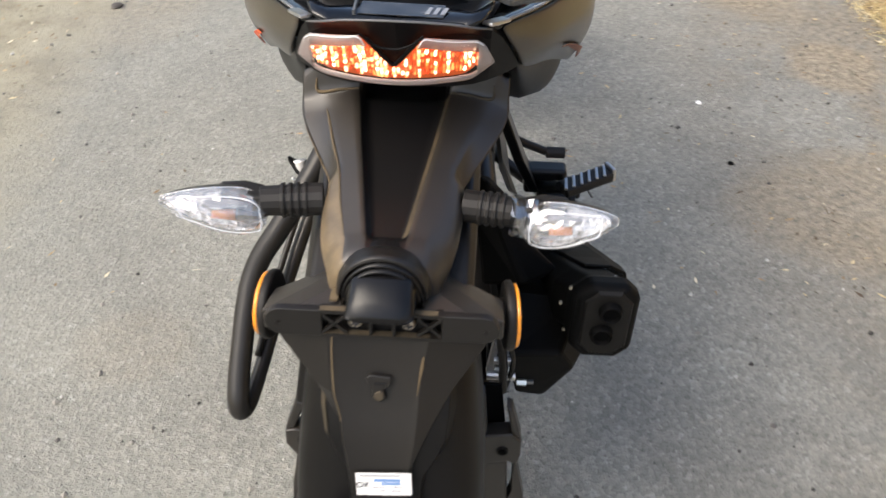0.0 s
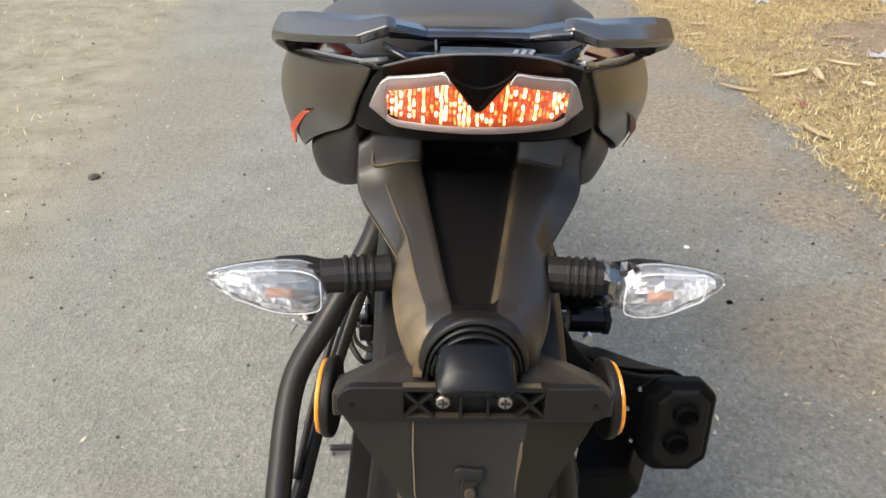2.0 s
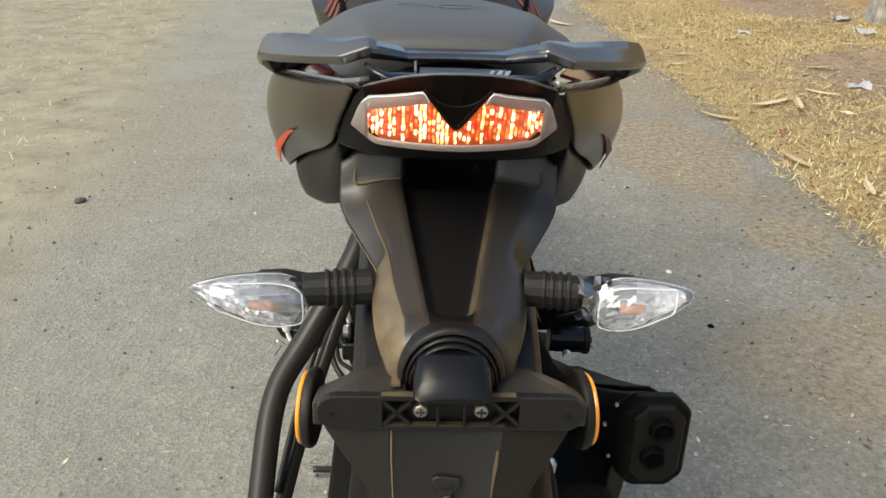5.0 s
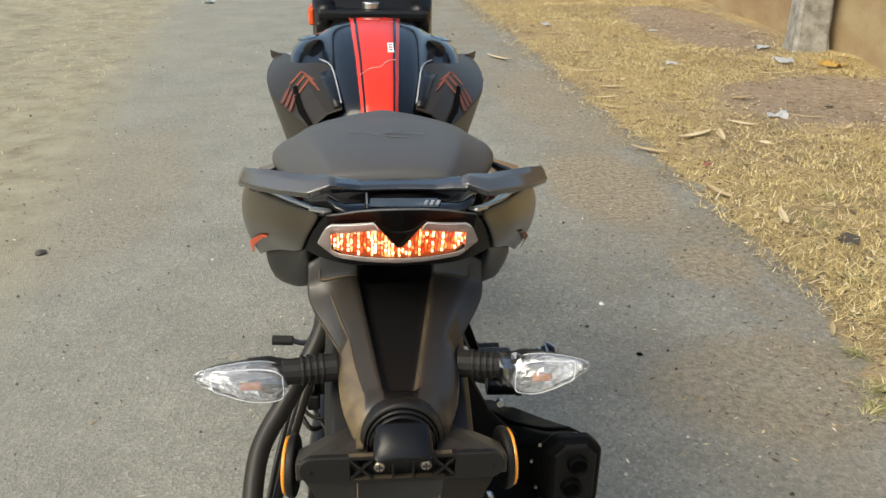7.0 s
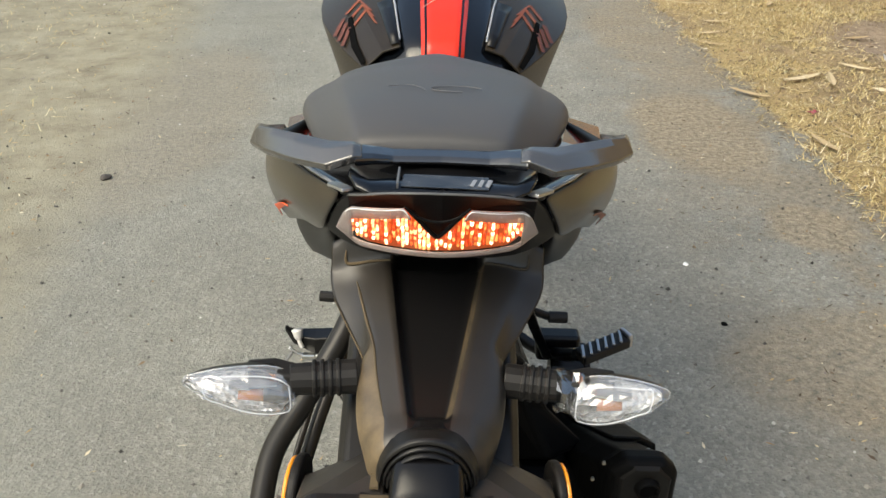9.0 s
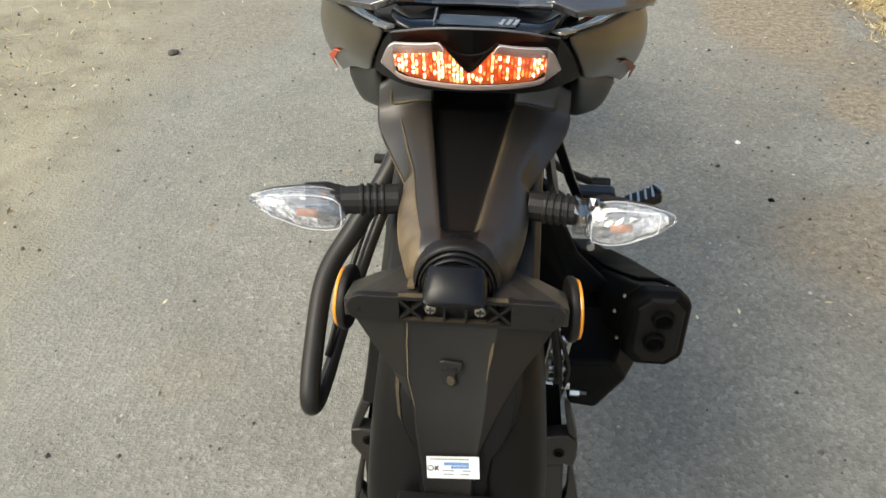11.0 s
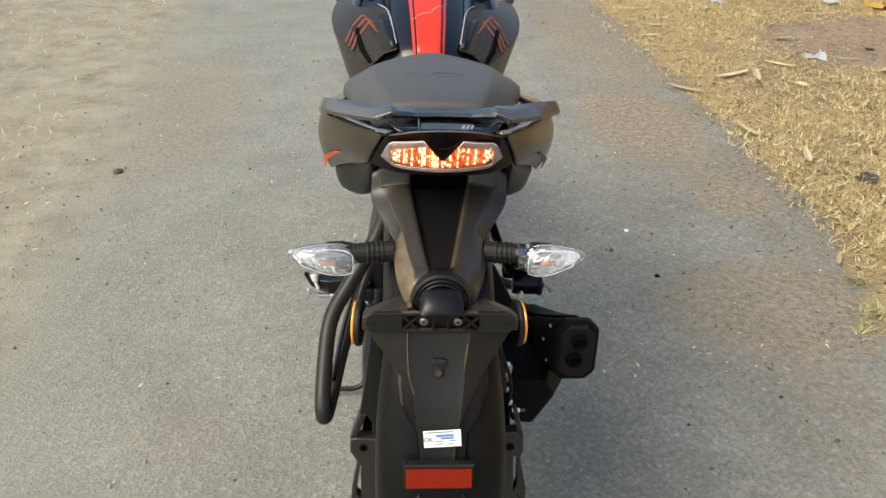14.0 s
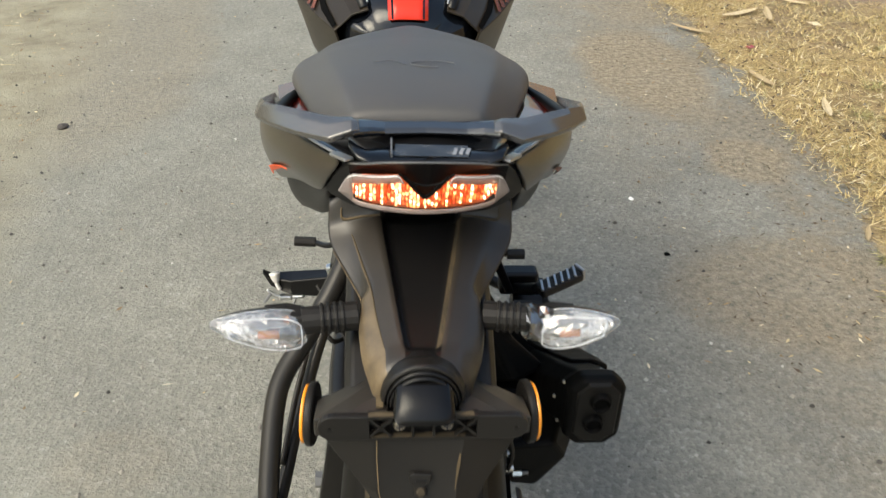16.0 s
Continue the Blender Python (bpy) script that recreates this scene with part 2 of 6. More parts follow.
def spot(cx, cy, rx, ry, soft=0.35):
    """A ragged oval patch on the ground, 1 inside and 0 outside."""
    ux = n.math("POWER", n.math("DIVIDE", n.math("SUBTRACT", px, cx), rx), 2.0)
    uy = n.math("POWER", n.math("DIVIDE", n.math("SUBTRACT", py, cy), ry), 2.0)
    d = n.math("ADD", n.math("ADD", ux, uy), n.math("MULTIPLY", n.math("SUBTRACT", n.noise(3.5, 8, 0.7), 0.5), 1.6))
    return n.ramp(n.math("MULTIPLY", d, 0.5), [(0.5 - soft / 2, 1.0), (0.5 + soft / 2, 0.0)])


near_edge = n.ramp(n.math("MULTIPLY_ADD", px, 0.25), [(0.66, 0.0), (0.82, 1.0)])
patch = n.ramp(n.noise(2.3, 8, 0.74), [(0.44, 0.0), (0.53, 1.0)])
asphalt = n.mix(n.math("MULTIPLY", n.math("MULTIPLY", patch, near_edge), 0.62), asphalt, n.ramp(n.noise(45, 6, 0.75), [(0.36, (0.075, 0.063, 0.046)), (0.52, (0.22, 0.183, 0.127)), (0.70, (0.36, 0.305, 0.215))]))
brown = n.ramp(n.noise(46, 8, 0.82), [(0.36, (0.070, 0.057, 0.040)), (0.5, (0.235, 0.194, 0.132)), (0.66, (0.42, 0.352, 0.245))])
for cx, cy, rx, ry, much in ((1.12, 2.58, 0.24, 0.50, 0.85), (1.08, 1.00, 0.32, 0.26, 0.60), (1.22, 1.72, 0.14, 0.16, 0.8), (1.30, 4.1, 0.30, 0.9, 0.6), (-0.55, 0.55, 0.12, 0.10, 0.18), (-1.0, 2.9, 0.35, 1.0, 0.4)):
    asphalt = n.mix(n.math("MULTIPLY", spot(cx, cy, rx, ry), much), asphalt, brown)
# verge earth and straw litter
earth = n.ramp(n.noise(9, 9, 0.75), [(0.30, (0.10, 0.073, 0.045)), (0.5, (0.25, 0.185, 0.11)), (0.75, (0.39, 0.305, 0.19))])
fibre = n.add("ShaderNodeMapping", Scale=(1.0, 2.4, 1.0), Rotation=(0, 0, 0.5))
n.put(fibre.inputs["Vector"], n.place())
straws = n.ramp(n.noise(70, 6, 0.8, fibre.outputs[0]), [(0.36, (0.08, 0.055, 0.028)), (0.5, (0.37, 0.27, 0.112)), (0.66, (0.66, 0.52, 0.25))])
straw_fac = n.ramp(n.noise(1.1, 5, 0.65), [(0.36, 0.05), (0.54, 1.0)])
bare = n.math("MAXIMUM", spot(2.95, 3.85, 0.75, 0.75), spot(3.2, 6.6, 0.55, 1.3))
verge = n.mix(n.math("MULTIPLY", straw_fac, 0.85), earth, straws)
verge = n.mix(n.math("MULTIPLY", bare, 0.9), verge, n.ramp(n.noise(26, 7, 0.75), [(0.28, (0.10, 0.075, 0.055)), (0.5, (0.235, 0.180, 0.132)), (0.75, (0.33, 0.265, 0.20))]))
left_earth = n.ramp(n.noise(5, 9, 0.72), [(0.3, (0.165, 0.142, 0.096)), (0.5, (0.272, 0.246, 0.170)), (0.72, (0.36, 0.330, 0.238))])
clods = n.ramp(n.noise(38, 5, 0.75), [(0.30, 1.0), (0.40, 0.0)])
left_earth = n.mix(n.math("MULTIPLY", clods, 0.6), left_earth, (0.12, 0.09, 0.055))
verge = n.mix(n.ramp(n.math("MULTIPLY_ADD", px, 0.1), [(0.45, 0.0), (0.55, 1.0)]), left_earth, verge)
# lane edges, ragged, and drifting apart ahead
rag = n.math("MULTIPLY", n.math("SUBTRACT", n.noise(2.6, 10, 0.74), 0.5), 0.42)
bay = n.math("MULTIPLY", n.math("MAXIMUM", n.math("MINIMUM", n.math("SUBTRACT", 1.45, py), n.math("SUBTRACT", py, 0.25)), 0.0), 0.30)
right_edge = n.math("SUBTRACT", n.math("ADD", n.math("SUBTRACT", n.math("ADD", px, rag), n.math("MULTIPLY", py, 0.014)), bay), 1.46)
left_edge = n.math("SUBTRACT", n.math("SUBTRACT", n.math("SUBTRACT", -1.00, px), rag), n.math("MULTIPLY", py, 0.068))
fr = n.ramp(n.math("MULTIPLY_ADD", right_edge, 2.0), [(0.46, 0.0), (0.54, 1.0)])
fl = n.ramp(n.math("MULTIPLY_ADD", left_edge, 1.2), [(0.30, 0.0), (0.50, 0.55), (0.72, 1.0)])
n.base(n.mix(n.math("MAXIMUM", fr, fl), asphalt, verge))
h = n.math("ADD", n.math("MULTIPLY", stone.outputs["Distance"], 0.7), n.math("ADD", n.noise(48, 6, 0.75), n.noise(300, 2)))
n.bump(h, 0.58, 0.006)

wall_mat = material("weathered yellow plaster", (0.5, 0.4, 0.24), 0.9)
n = Nodes(wall_mat)
zz = n.add("ShaderNodeMapping", Scale=(1.0, 0.6, 1.2))
n.put(zz.inputs["Vector"], n.place())
c = n.ramp(n.noise(2.2, 7, 0.65, zz.outputs[0]), [(0.3, (0.20, 0.115, 0.058)), (0.5, (0.275, 0.195, 0.105)), (0.75, (0.36, 0.29, 0.17))])
n.base(n.mix(n.ramp(n.noise(18, 4), [(0.6, 0.0), (0.75, 0.5)]), c, (0.24, 0.20, 0.14)))
n.bump(n.noise(30, 6), 0.4, 0.01)
concrete = material("old whitewashed concrete", (0.42, 0.40, 0.36), 0.9)
n = Nodes(concrete)
n.base(n.ramp(n.noise(9, 7, 0.7), [(0.3, (0.11, 0.10, 0.088)), (0.5, (0.26, 0.245, 0.215)), (0.72, (0.42, 0.40, 0.365))]))
n.bump(n.noise(25, 6), 0.6, 0.015)
straw_mat = material("dry straw", (0.5, 0.4, 0.2), 0.8)
n = Nodes(straw_mat)
n.base(n.ramp(n.add("ShaderNodeNewGeometry").outputs["Random Per Island"], [(0.0, (0.10, 0.07, 0.035)), (0.35, (0.38, 0.28, 0.115)), (0.75, (0.66, 0.53, 0.245)), (0.93, (0.76, 0.68, 0.46)), (1.0, (0.24, 0.25, 0.09))]))
leaf_mat = material("dry bamboo leaf", (0.6, 0.5, 0.32), 0.7)
n = Nodes(leaf_mat)
lc = n.add("ShaderNodeObjectInfo").outputs["Random"]
n.base(n.mix(n.noise(60, 3), n.ramp(lc, [(0.0, (0.42, 0.32, 0.18)), (1.0, (0.72, 0.62, 0.43))]), (0.34, 0.25, 0.13)))
flake_mat = material("broken dry leaves", (0.4, 0.3, 0.18), 0.8)
n = Nodes(flake_mat)
n.base(n.ramp(n.add("ShaderNodeNewGeometry").outputs["Random Per Island"], [(0.0, (0.06, 0.04, 0.022)), (0.5, (0.26, 0.17, 0.085)), (0.85, (0.50, 0.39, 0.22)), (1.0, (0.72, 0.64, 0.47))]))
grit_mat = material("grit", (0.3, 0.3, 0.28), 0.9)
n = Nodes(grit_mat)
n.base(n.ramp(n.add("ShaderNodeNewGeometry").outputs["Random Per Island"], [(0.0, (0.03, 0.028, 0.025)), (0.45, (0.12, 0.11, 0.1)), (0.90, (0.27, 0.25, 0.215)), (1.0, (0.46, 0.44, 0.40))]))
crumb_mat = material("dark brown leaf crumb", (0.075, 0.052, 0.032), 0.8)
litter_mat = material("crumpled plastic scrap", (0.36, 0.37, 0.39), 0.3)
litter_yellow = material("yellow scrap", (0.38, 0.23, 0.05), 0.6)
litter_dark = material("dark dry leaf", (0.05, 0.042, 0.035), 0.7)
tuft_mat = material("pale green grass", (0.30, 0.29, 0.12), 0.7)
n = Nodes(tuft_mat)
n.base(n.ramp(n.add("ShaderNodeNewGeometry").outputs["Random Per Island"], [(0.0, (0.14, 0.15, 0.05)), (0.5, (0.34, 0.31, 0.13)), (1.0, (0.55, 0.47, 0.24))]))
litter_red = material("red scrap", (0.30, 0.05, 0.07), 0.5)


# ---- mesh helpers ----
def mesh_of(name, verts, faces, mats, smooth=False):
    me = bpy.data.meshes.new(name)
    me.from_pydata([tuple(v) for v in verts], [], faces)
    for m in mats if isinstance(mats, (list, tuple)) else [mats]:
        me.materials.append(m)
    me.validate()
    bm = bmesh.new()
    bm.from_mesh(me)
    bmesh.ops.recalc_face_normals(bm, faces=bm.faces)
    bm.to_mesh(me)
    bm.free()
    if smooth:
        me.polygons.foreach_set("use_smooth", [True] * len(me.polygons))
    return me


def child(name, me, parent, label=""):
    ob = new(name, me)
    ob.parent = parent
    return tagged(ob, label)


def part(name, bm, mat, parent, label="", smooth=False, bevel=0.0, subsurf=0, solid=0.0, auto=True):
    """Links a bmesh as one mesh object under a thing or a part."""
    bmesh.ops.recalc_face_normals(bm, faces=bm.faces)
    me = bpy.data.meshes.new(name)
    bm.to_mesh(me)
    bm.free()
    for m in mat if isinstance(mat, (list, tuple)) else [mat]:
        me.materials.append(m)
    if smooth:
        me.polygons.foreach_set("use_smooth", [True] * len(me.polygons))
    ob = child(name, me, parent, label)
    if solid:
        s = ob.modifiers.new("thick", "SOLIDIFY")
        s.thickness, s.offset = solid, 0
    if subsurf:
        s = ob.modifiers.new("smooth", "SUBSURF")
        s.levels = s.render_levels = subsurf
    if bevel:
        b = ob.modifiers.new("edge", "BEVEL")
        b.width, b.segments, b.limit_method, b.angle_limit, b.harden_normals = bevel, 3 if bevel > 0.002 else 2, "ANGLE", radians(18 if smooth else 35), smooth
    return ob


def loft(sections, ring=True, caps=True, mats=None):
    """Quads between rows of points; mats gives a material slot for each point of the row."""
    bm = bmesh.new()
    rows = [[bm.verts.new(p) for p in s] for s in sections]
    k = len(rows[0])
    for r, (a, b) in enumerate(zip(rows, rows[1:])):
        for i in range(k if ring else k - 1):
            j = (i + 1) % k
            f = bm.faces.new((a[i], a[j], b[j], b[i]))
            if mats:
                f.material_index = mats(i, r) if callable(mats) else mats[i]
    if ring and caps:
        bm.faces.new(rows[0])
        bm.faces.new(rows[-1])
    return bm


def both(half):
    """A closed row from its right half, given from the top middle to the bottom middle."""
    return [*half, *[(-x, y, z) for x, y, z in half[::-1] if abs(x) > 1e-6]]


def box(sx, sy, sz, at=(0, 0, 0), bm=None, turn=None):
    bm = bm or bmesh.new()
    m = Matrix.Translation(at) @ (turn.to_4x4() if turn else Matrix()) @ Matrix.Diagonal((sx, sy, sz, 1))
    bmesh.ops.create_cube(bm, size=1, matrix=m)
    return bm


def tube(points, r, sides=10, bm=None, caps=True, steps=6, close=False):
    """A round bar along a smooth line through the points; r may be one radius or one for each point."""
    bm = bm or bmesh.new()
    p = [Vector(q) for q in points]
    rr = list(r) if isinstance(r, (list, tuple)) else [r] * len(p)
    line, radii = [], []
    for i in range(len(p) - 1):
        a, b, c, d = p[max(i - 1, 0)], p[i], p[i + 1], p[min(i + 2, len(p) - 1)]
        for s in range(steps):
            u = s / steps
            line.append(0.5 * (2 * b + (c - a) * u + (2 * a - 5 * b + 4 * c - d) * u * u + (3 * b - a - 3 * c + d) * u**3))
            radii.append(rr[i] * (1 - u) + rr[i + 1] * u)
    line.append(p[-1]), radii.append(rr[-1])
    side = None
    rows = []
    for i, q in enumerate(line):
        t = (line[min(i + 1, len(line) - 1)] - line[max(i - 1, 0)]).normalized()
        if side is None:
            side = t.orthogonal().normalized()
        side = (side - side.dot(t) * t).normalized()
        up = t.cross(side)
        rows.append([bm.verts.new(q + radii[i] * (math.cos(a) * side + math.sin(a) * up)) for a in (math.tau * k / sides for k in range(sides))])
    for a, b in zip(rows, rows[1:]):
        for i in range(sides):
            bm.faces.new((a[i], a[(i + 1) % sides], b[(i + 1) % sides], b[i]))
    if caps:
        bm.faces.new(rows[0]), bm.faces.new(rows[-1])
    return bm


def disc(r, depth, at, axis="Y", sides=28, bm=None, r2=None):
    bm = bm or bmesh.new()
    turn = {"X": Matrix.Rotation(radians(90), 4, "Y"), "Y": Matrix.Rotation(radians(90), 4, "X"), "Z": Matrix()}[axis]
    bmesh.ops.create_cone(bm, cap_ends=True, segments=sides, radius1=r, radius2=r if r2 is None else r2, depth=depth, matrix=Matrix.Translation(at) @ turn)
    return bm


def slab(outline, y0, y1, bm=None):
    """A plate from an outline in x, z between two depths."""
    bm = bm or bmesh.new()
    a = [bm.verts.new((x, y0, z)) for x, z in outline]
    b = [bm.verts.new((x, y1, z)) for x, z in outline]
    k = len(a)
    for i in range(k):
        bm.faces.new((a[i], a[(i + 1) % k], b[(i + 1) % k], b[i]))
    bm.faces.new(a), bm.faces.new(b)
    return bm


# ---- ground ----
def spaced(a, b, fine, lo, hi):
    """Grid lines: fine between lo and hi, coarser towards a and b."""
    out = list(np.arange(lo, hi + 1e-6, fine))
    step, v = fine, lo
    while v > a:
        step *= 1.5
        v = max(v - step, a)
        out.insert(0, v)
    step, v = fine, hi
    while v < b:
        step *= 1.5
        v = min(v + step, b)
        out.append(v)
    return out


def height(x, y):
    """The verges lie a little uneven beside the flat lane."""
    edge = max(0.0, x - 1.45) if x > 0 else max(0.0, -1.35 - x)
    edge = min(edge, 1.0)
    return edge * 0.05 * noise.noise(Vector((x * 1.7, y * 1.7, 3.0))) + edge * 0.018 * noise.noise(Vector((x * 7, y * 7, 8.0)))


def build_ground():
    xs, ys = spaced(-600, 600, 0.06, -4.0, 4.2), spaced(-600, 600, 0.08, -0.5, 9.0)
    verts = [(x, y, height(x, y) if abs(x) < 6 and -3 < y < 14 else 0.0) for y in ys for x in xs]
    k = len(xs)
    faces = [(j * k + i, j * k + i + 1, (j + 1) * k + i + 1, (j + 1) * k + i) for j in range(len(ys) - 1) for i in range(k - 1)]
    tagged(new("ground", mesh_of("ground", verts, faces, ground_mat, True)), "worn grey asphalt lane with dusty earth and straw verges", "ground", kind="structure")


build_ground()

# ---- boundary wall and post ----
bm = slab([(0, -0.1), (0.22, -0.1), (0.22, 1.9), (0, 1.9)], -12, 14)
me = bpy.data.meshes.new("wall_east")
bm.to_mesh(me)
bm.free()
me.materials.append(wall_mat)
wall = tagged(new("wall_east", me), "weathered yellow plaster boundary wall", "wall", kind="structure")
wall.matrix_basis = pose(3.68, 4.0, 0, 0, 0, -4)
post = tagged(new("concrete_post"), "old whitewashed concrete post against the plaster wall", "post")
post.matrix_basis = pose(3.60, 5.42, 0, 0, 0, -10)
rows = []
for k in range(12):
    z = -0.05 + k * 0.17
    s = 0.115 + 0.03 * math.exp(-k * 0.8)
    rows.append([(s * cx + 0.012 * noise.noise(Vector((cx * 3, cy * 3, k * 0.9))), s * cy + 0.012 * noise.noise(Vector((cx * 3, cy * 3 + 9, k * 0.9))), z) for cx, cy in ((1, 0.8), (0.8, 1), (-0.8, 1), (-1, 0.8), (-1, -0.8), (-0.8, -1), (0.8, -1), (1, -0.8))])
part("shaft", loft(rows), concrete, post, smooth=False)

# ---- motorcycle ----
bike = tagged(new("motorcycle"), "dusty black and red motorcycle with lit tail lamp on the lane", "motorcycle")
bike.matrix_basis = pose(-0.0068, 0, 0.002, 0, 1.4, -2.5)


def wheel(y, r, width, name):
    w = child(name, None, bike)
    w.location = (0, y, r)
    hw, depth = width / 2, width * 0.62
    prof = [(-hw * 0.8, r - depth), (-hw, r - depth * 0.55), (-hw * 0.92, r - depth * 0.3), (-hw * 0.5, r - depth * 0.06), (0, r), (hw * 0.5, r - depth * 0.06), (hw * 0.92, r - depth * 0.3), (hw, r - depth * 0.55), (hw * 0.8, r - depth)]
    rows = [[(x, q * math.cos(a), q * math.sin(a)) for x, q in prof] for a in (math.tau * k / 48 for k in range(48))]
    part("tyre", loft(rows + rows[:1], ring=True, caps=False), rubber, w, smooth=True)
    rim = [(-hw * 0.8, r - depth * 0.9), (-hw * 0.8, r - depth * 1.15), (0, r - depth * 1.3), (hw * 0.8, r - depth * 1.15), (hw * 0.8, r - depth * 0.9), (0, r - depth * 1.05)]
    rows = [[(x, q * math.cos(a), q * math.sin(a)) for x, q in rim] for a in (math.tau * k / 40 for k in range(40))]
    rm = part("rim", loft(rows + rows[:1], ring=True, caps=False), plastic_dark, w, smooth=True)
    for k in range(5):
        turn = Matrix.Rotation(math.tau * k / 5, 3, "X")
        q = r - depth * 1.25
        part("spoke", box(0.03, 0.035, q, turn @ Vector((0, 0, q / 2)), turn=turn), plastic_dark, rm, bevel=0.006)
    part("hub", disc(0.045, width * 0.9, (0, 0, 0), "X"), plastic_dark, w)
    part("brake_disc", disc(0.11, 0.004, (hw * 0.7, 0, 0), "X"), alloy, w)


wheel(0.22, 0.302, 0.118, "rear_wheel")
wheel(1.565, 0.292, 0.09, "front_wheel")

# tail arm that carries indicators and plate holder
ARM = [  # y, top z, channel half width, crease half width, crease drop, edge half width, edge z, channel depth, bottom z
    (0.112, 0.8500, 0.0400, 0.0790, 0.004, 0.0915, 0.834, 0.0450, 0.800),
    (0.061, 0.8460, 0.0400, 0.0785, 0.004, 0.0915, 0.829, 0.0410, 0.797),
    (0.054, 0.8190, 0.0405, 0.0775, 0.006, 0.0920, 0.806, 0.0090, 0.790),
    (0.044, 0.8160, 0.0390, 0.0690, 0.010, 0.0910, 0.799, 0.0090, 0.784),
    (0.030, 0.8120, 0.0370, 0.0645, 0.010, 0.0860, 0.793, 0.0090, 0.778),
    (0.000, 0.8035, 0.0325, 0.0560, 0.009, 0.0690, 0.780, 0.0090, 0.760),
    (-0.022, 0.7973, 0.0288, 0.0490, 0.008, 0.0565, 0.7700, 0.0090, 0.748),
    (-0.034, 0.7940, 0.0270, 0.0462, 0.007, 0.0570, 0.7690, 0.0085, 0.742),
    (-0.060, 0.7866, 0.0228, 0.0418, 0.006, 0.0580, 0.7650, 0.0080, 0.731),
    (-0.085, 0.7796, 0.0188, 0.0362, 0.005, 0.0552, 0.7570, 0.0070, 0.724),
    (-0.0965, 0.7766, 0.0168, 0.0335, 0.004, 0.0515, 0.7480, 0.0060, 0.722),
    (-0.1010, 0.7760, 0.0160, 0.0325, 0.004, 0.0490, 0.7450, 0.0005, 0.722),
    (-0.1180, 0.7740, 0.0150, 0.0320, 0.005, 0.0440, 0.7400, 0.0, 0.722),
    (-0.1260, 0.7640, 0.0140, 0.0300, 0.005, 0.0400, 0.7380, 0.0, 0.724),
]
rows = []
for k, (y, zt, ch, cr, drop, hw, ze, d, zb) in enumerate(ARM):
    # above the waist the flank is a hollow facet that folds under; below it a swelling one
    low = y < -0.03
    zc = zt - drop
    swell = 0.0042 if low else -0.0012
    tuck = 0.003 if low else 0.011
    half = [(0, zt - d), (ch - 0.0055, zt - d), (ch, zt), (cr, zc), ((cr + hw) / 2 + swell, (zc + ze) / 2 + swell * 0.6), (hw, ze), (hw - tuck, ze - 0.018), (hw * 0.7, min(zb, ze - 0.022)), (0, min(zb, ze - 0.022))]
    lean = 0.0025 * (y + 0.10) / 0.16
    rows.append([(x + lean, y, z) for x, y, z in both([(x, y, z) for x, z in half])])


def arm_slot(i, r):
    """Dark middle channel, dust on its right wall and on the lower left flank."""
    if i in (0, 14, 15) or r < 1:
        return 1
    if i == 1:
        return 2 if 1 < r < 10 else 1
    return 3 if i in (11, 12) and r > 5 else 0


arm = loft(rows, mats=arm_slot)
sharp = arm.edges.layers.float.get("crease_edge") or arm.edges.layers.float.new("crease_edge")
arm.verts.ensure_lookup_table()
arm.verts.index_update()
for e in arm.edges:
    (ra, ca), (rb, cb) = (divmod(v.index, 16) for v in e.verts)
    col = min(ca, 16 - ca)
    if ra == rb and ra in (1, 2, 10, 11) and (ra < 3 or min(col, min(cb, 16 - cb)) < 3):
        e[sharp] = 0.9
    elif ra == rb and ra in (6, 7) and 3 <= min(col, min(cb, 16 - cb)):
        e[sharp] = 0.95
    elif ca == cb and col in (1, 2, 3, 5):
        e[sharp] = 1.0 if ra >= 2 else 0.7
part("tail_arm", arm, [plastic_arm, plastic_dark, streak_dust, arm_dust], bike, "dusty black plastic tail extension with dark middle channel", smooth=True, subsurf=2)
# black box added to fill the see-through gap with painted shade
part("channel_shade_filler", box(0.165, 0.016, 0.075, (0.003, 0.108, 0.832)), hole_black, bike, "near-black filler painting the shade behind the channel", bevel=0.003)

for s in (-1, 1):
    # dust line doubles as the ledge's painted highlight, paler on the left
    part("ledge_dust", tube([(s * 0.040 + 0.002, 0.0535, 0.8198), (s * 0.056 + 0.002, 0.0535, 0.8180), (s * 0.0765 + 0.002, 0.0535, 0.8148), (s * 0.0780 + 0.002, 0.0570, 0.826)], [0.0008, 0.0013, 0.0017, 0.0006], 6), streak_tan if s < 0 else plastic_film, bike, "tan dust and painted edge highlight on a ledge", smooth=True)
# tan lines for dusty wear, with the crease highlight painted in
ridge = [(-cr + 0.0025 * (y + 0.10) / 0.16, y, zt - drop - 0.0001) for y, zt, ch, cr, drop, hw, ze, d, zb in ARM[3:11]]
part("edge_wear", tube(ridge, [0.0004, 0.0012, 0.0014, 0.0012, 0.0012, 0.0010, 0.0007, 0.0003], 6, steps=3), plastic_tan, bike, "pale crease of the tail extension, wear and highlight in its colour", smooth=True)
fold = [(-hw + 0.0025 * (y + 0.10) / 0.16 - 0.0002, y, ze + 0.0004) for y, zt, ch, cr, drop, hw, ze, d, zb in ARM[4:8]]
part("edge_wear", tube(fold, [0.0003, 0.0007, 0.0009, 0.0004], 6, steps=3), streak_tan, bike, smooth=True)

# lamp collar and plate lamp
def arch(hw, h, y, base=0.7425, n=16):
    return [(hw * math.cos(a), y, base + h * math.sin(a)) for a in (math.pi * k / n for k in range(n + 1))]


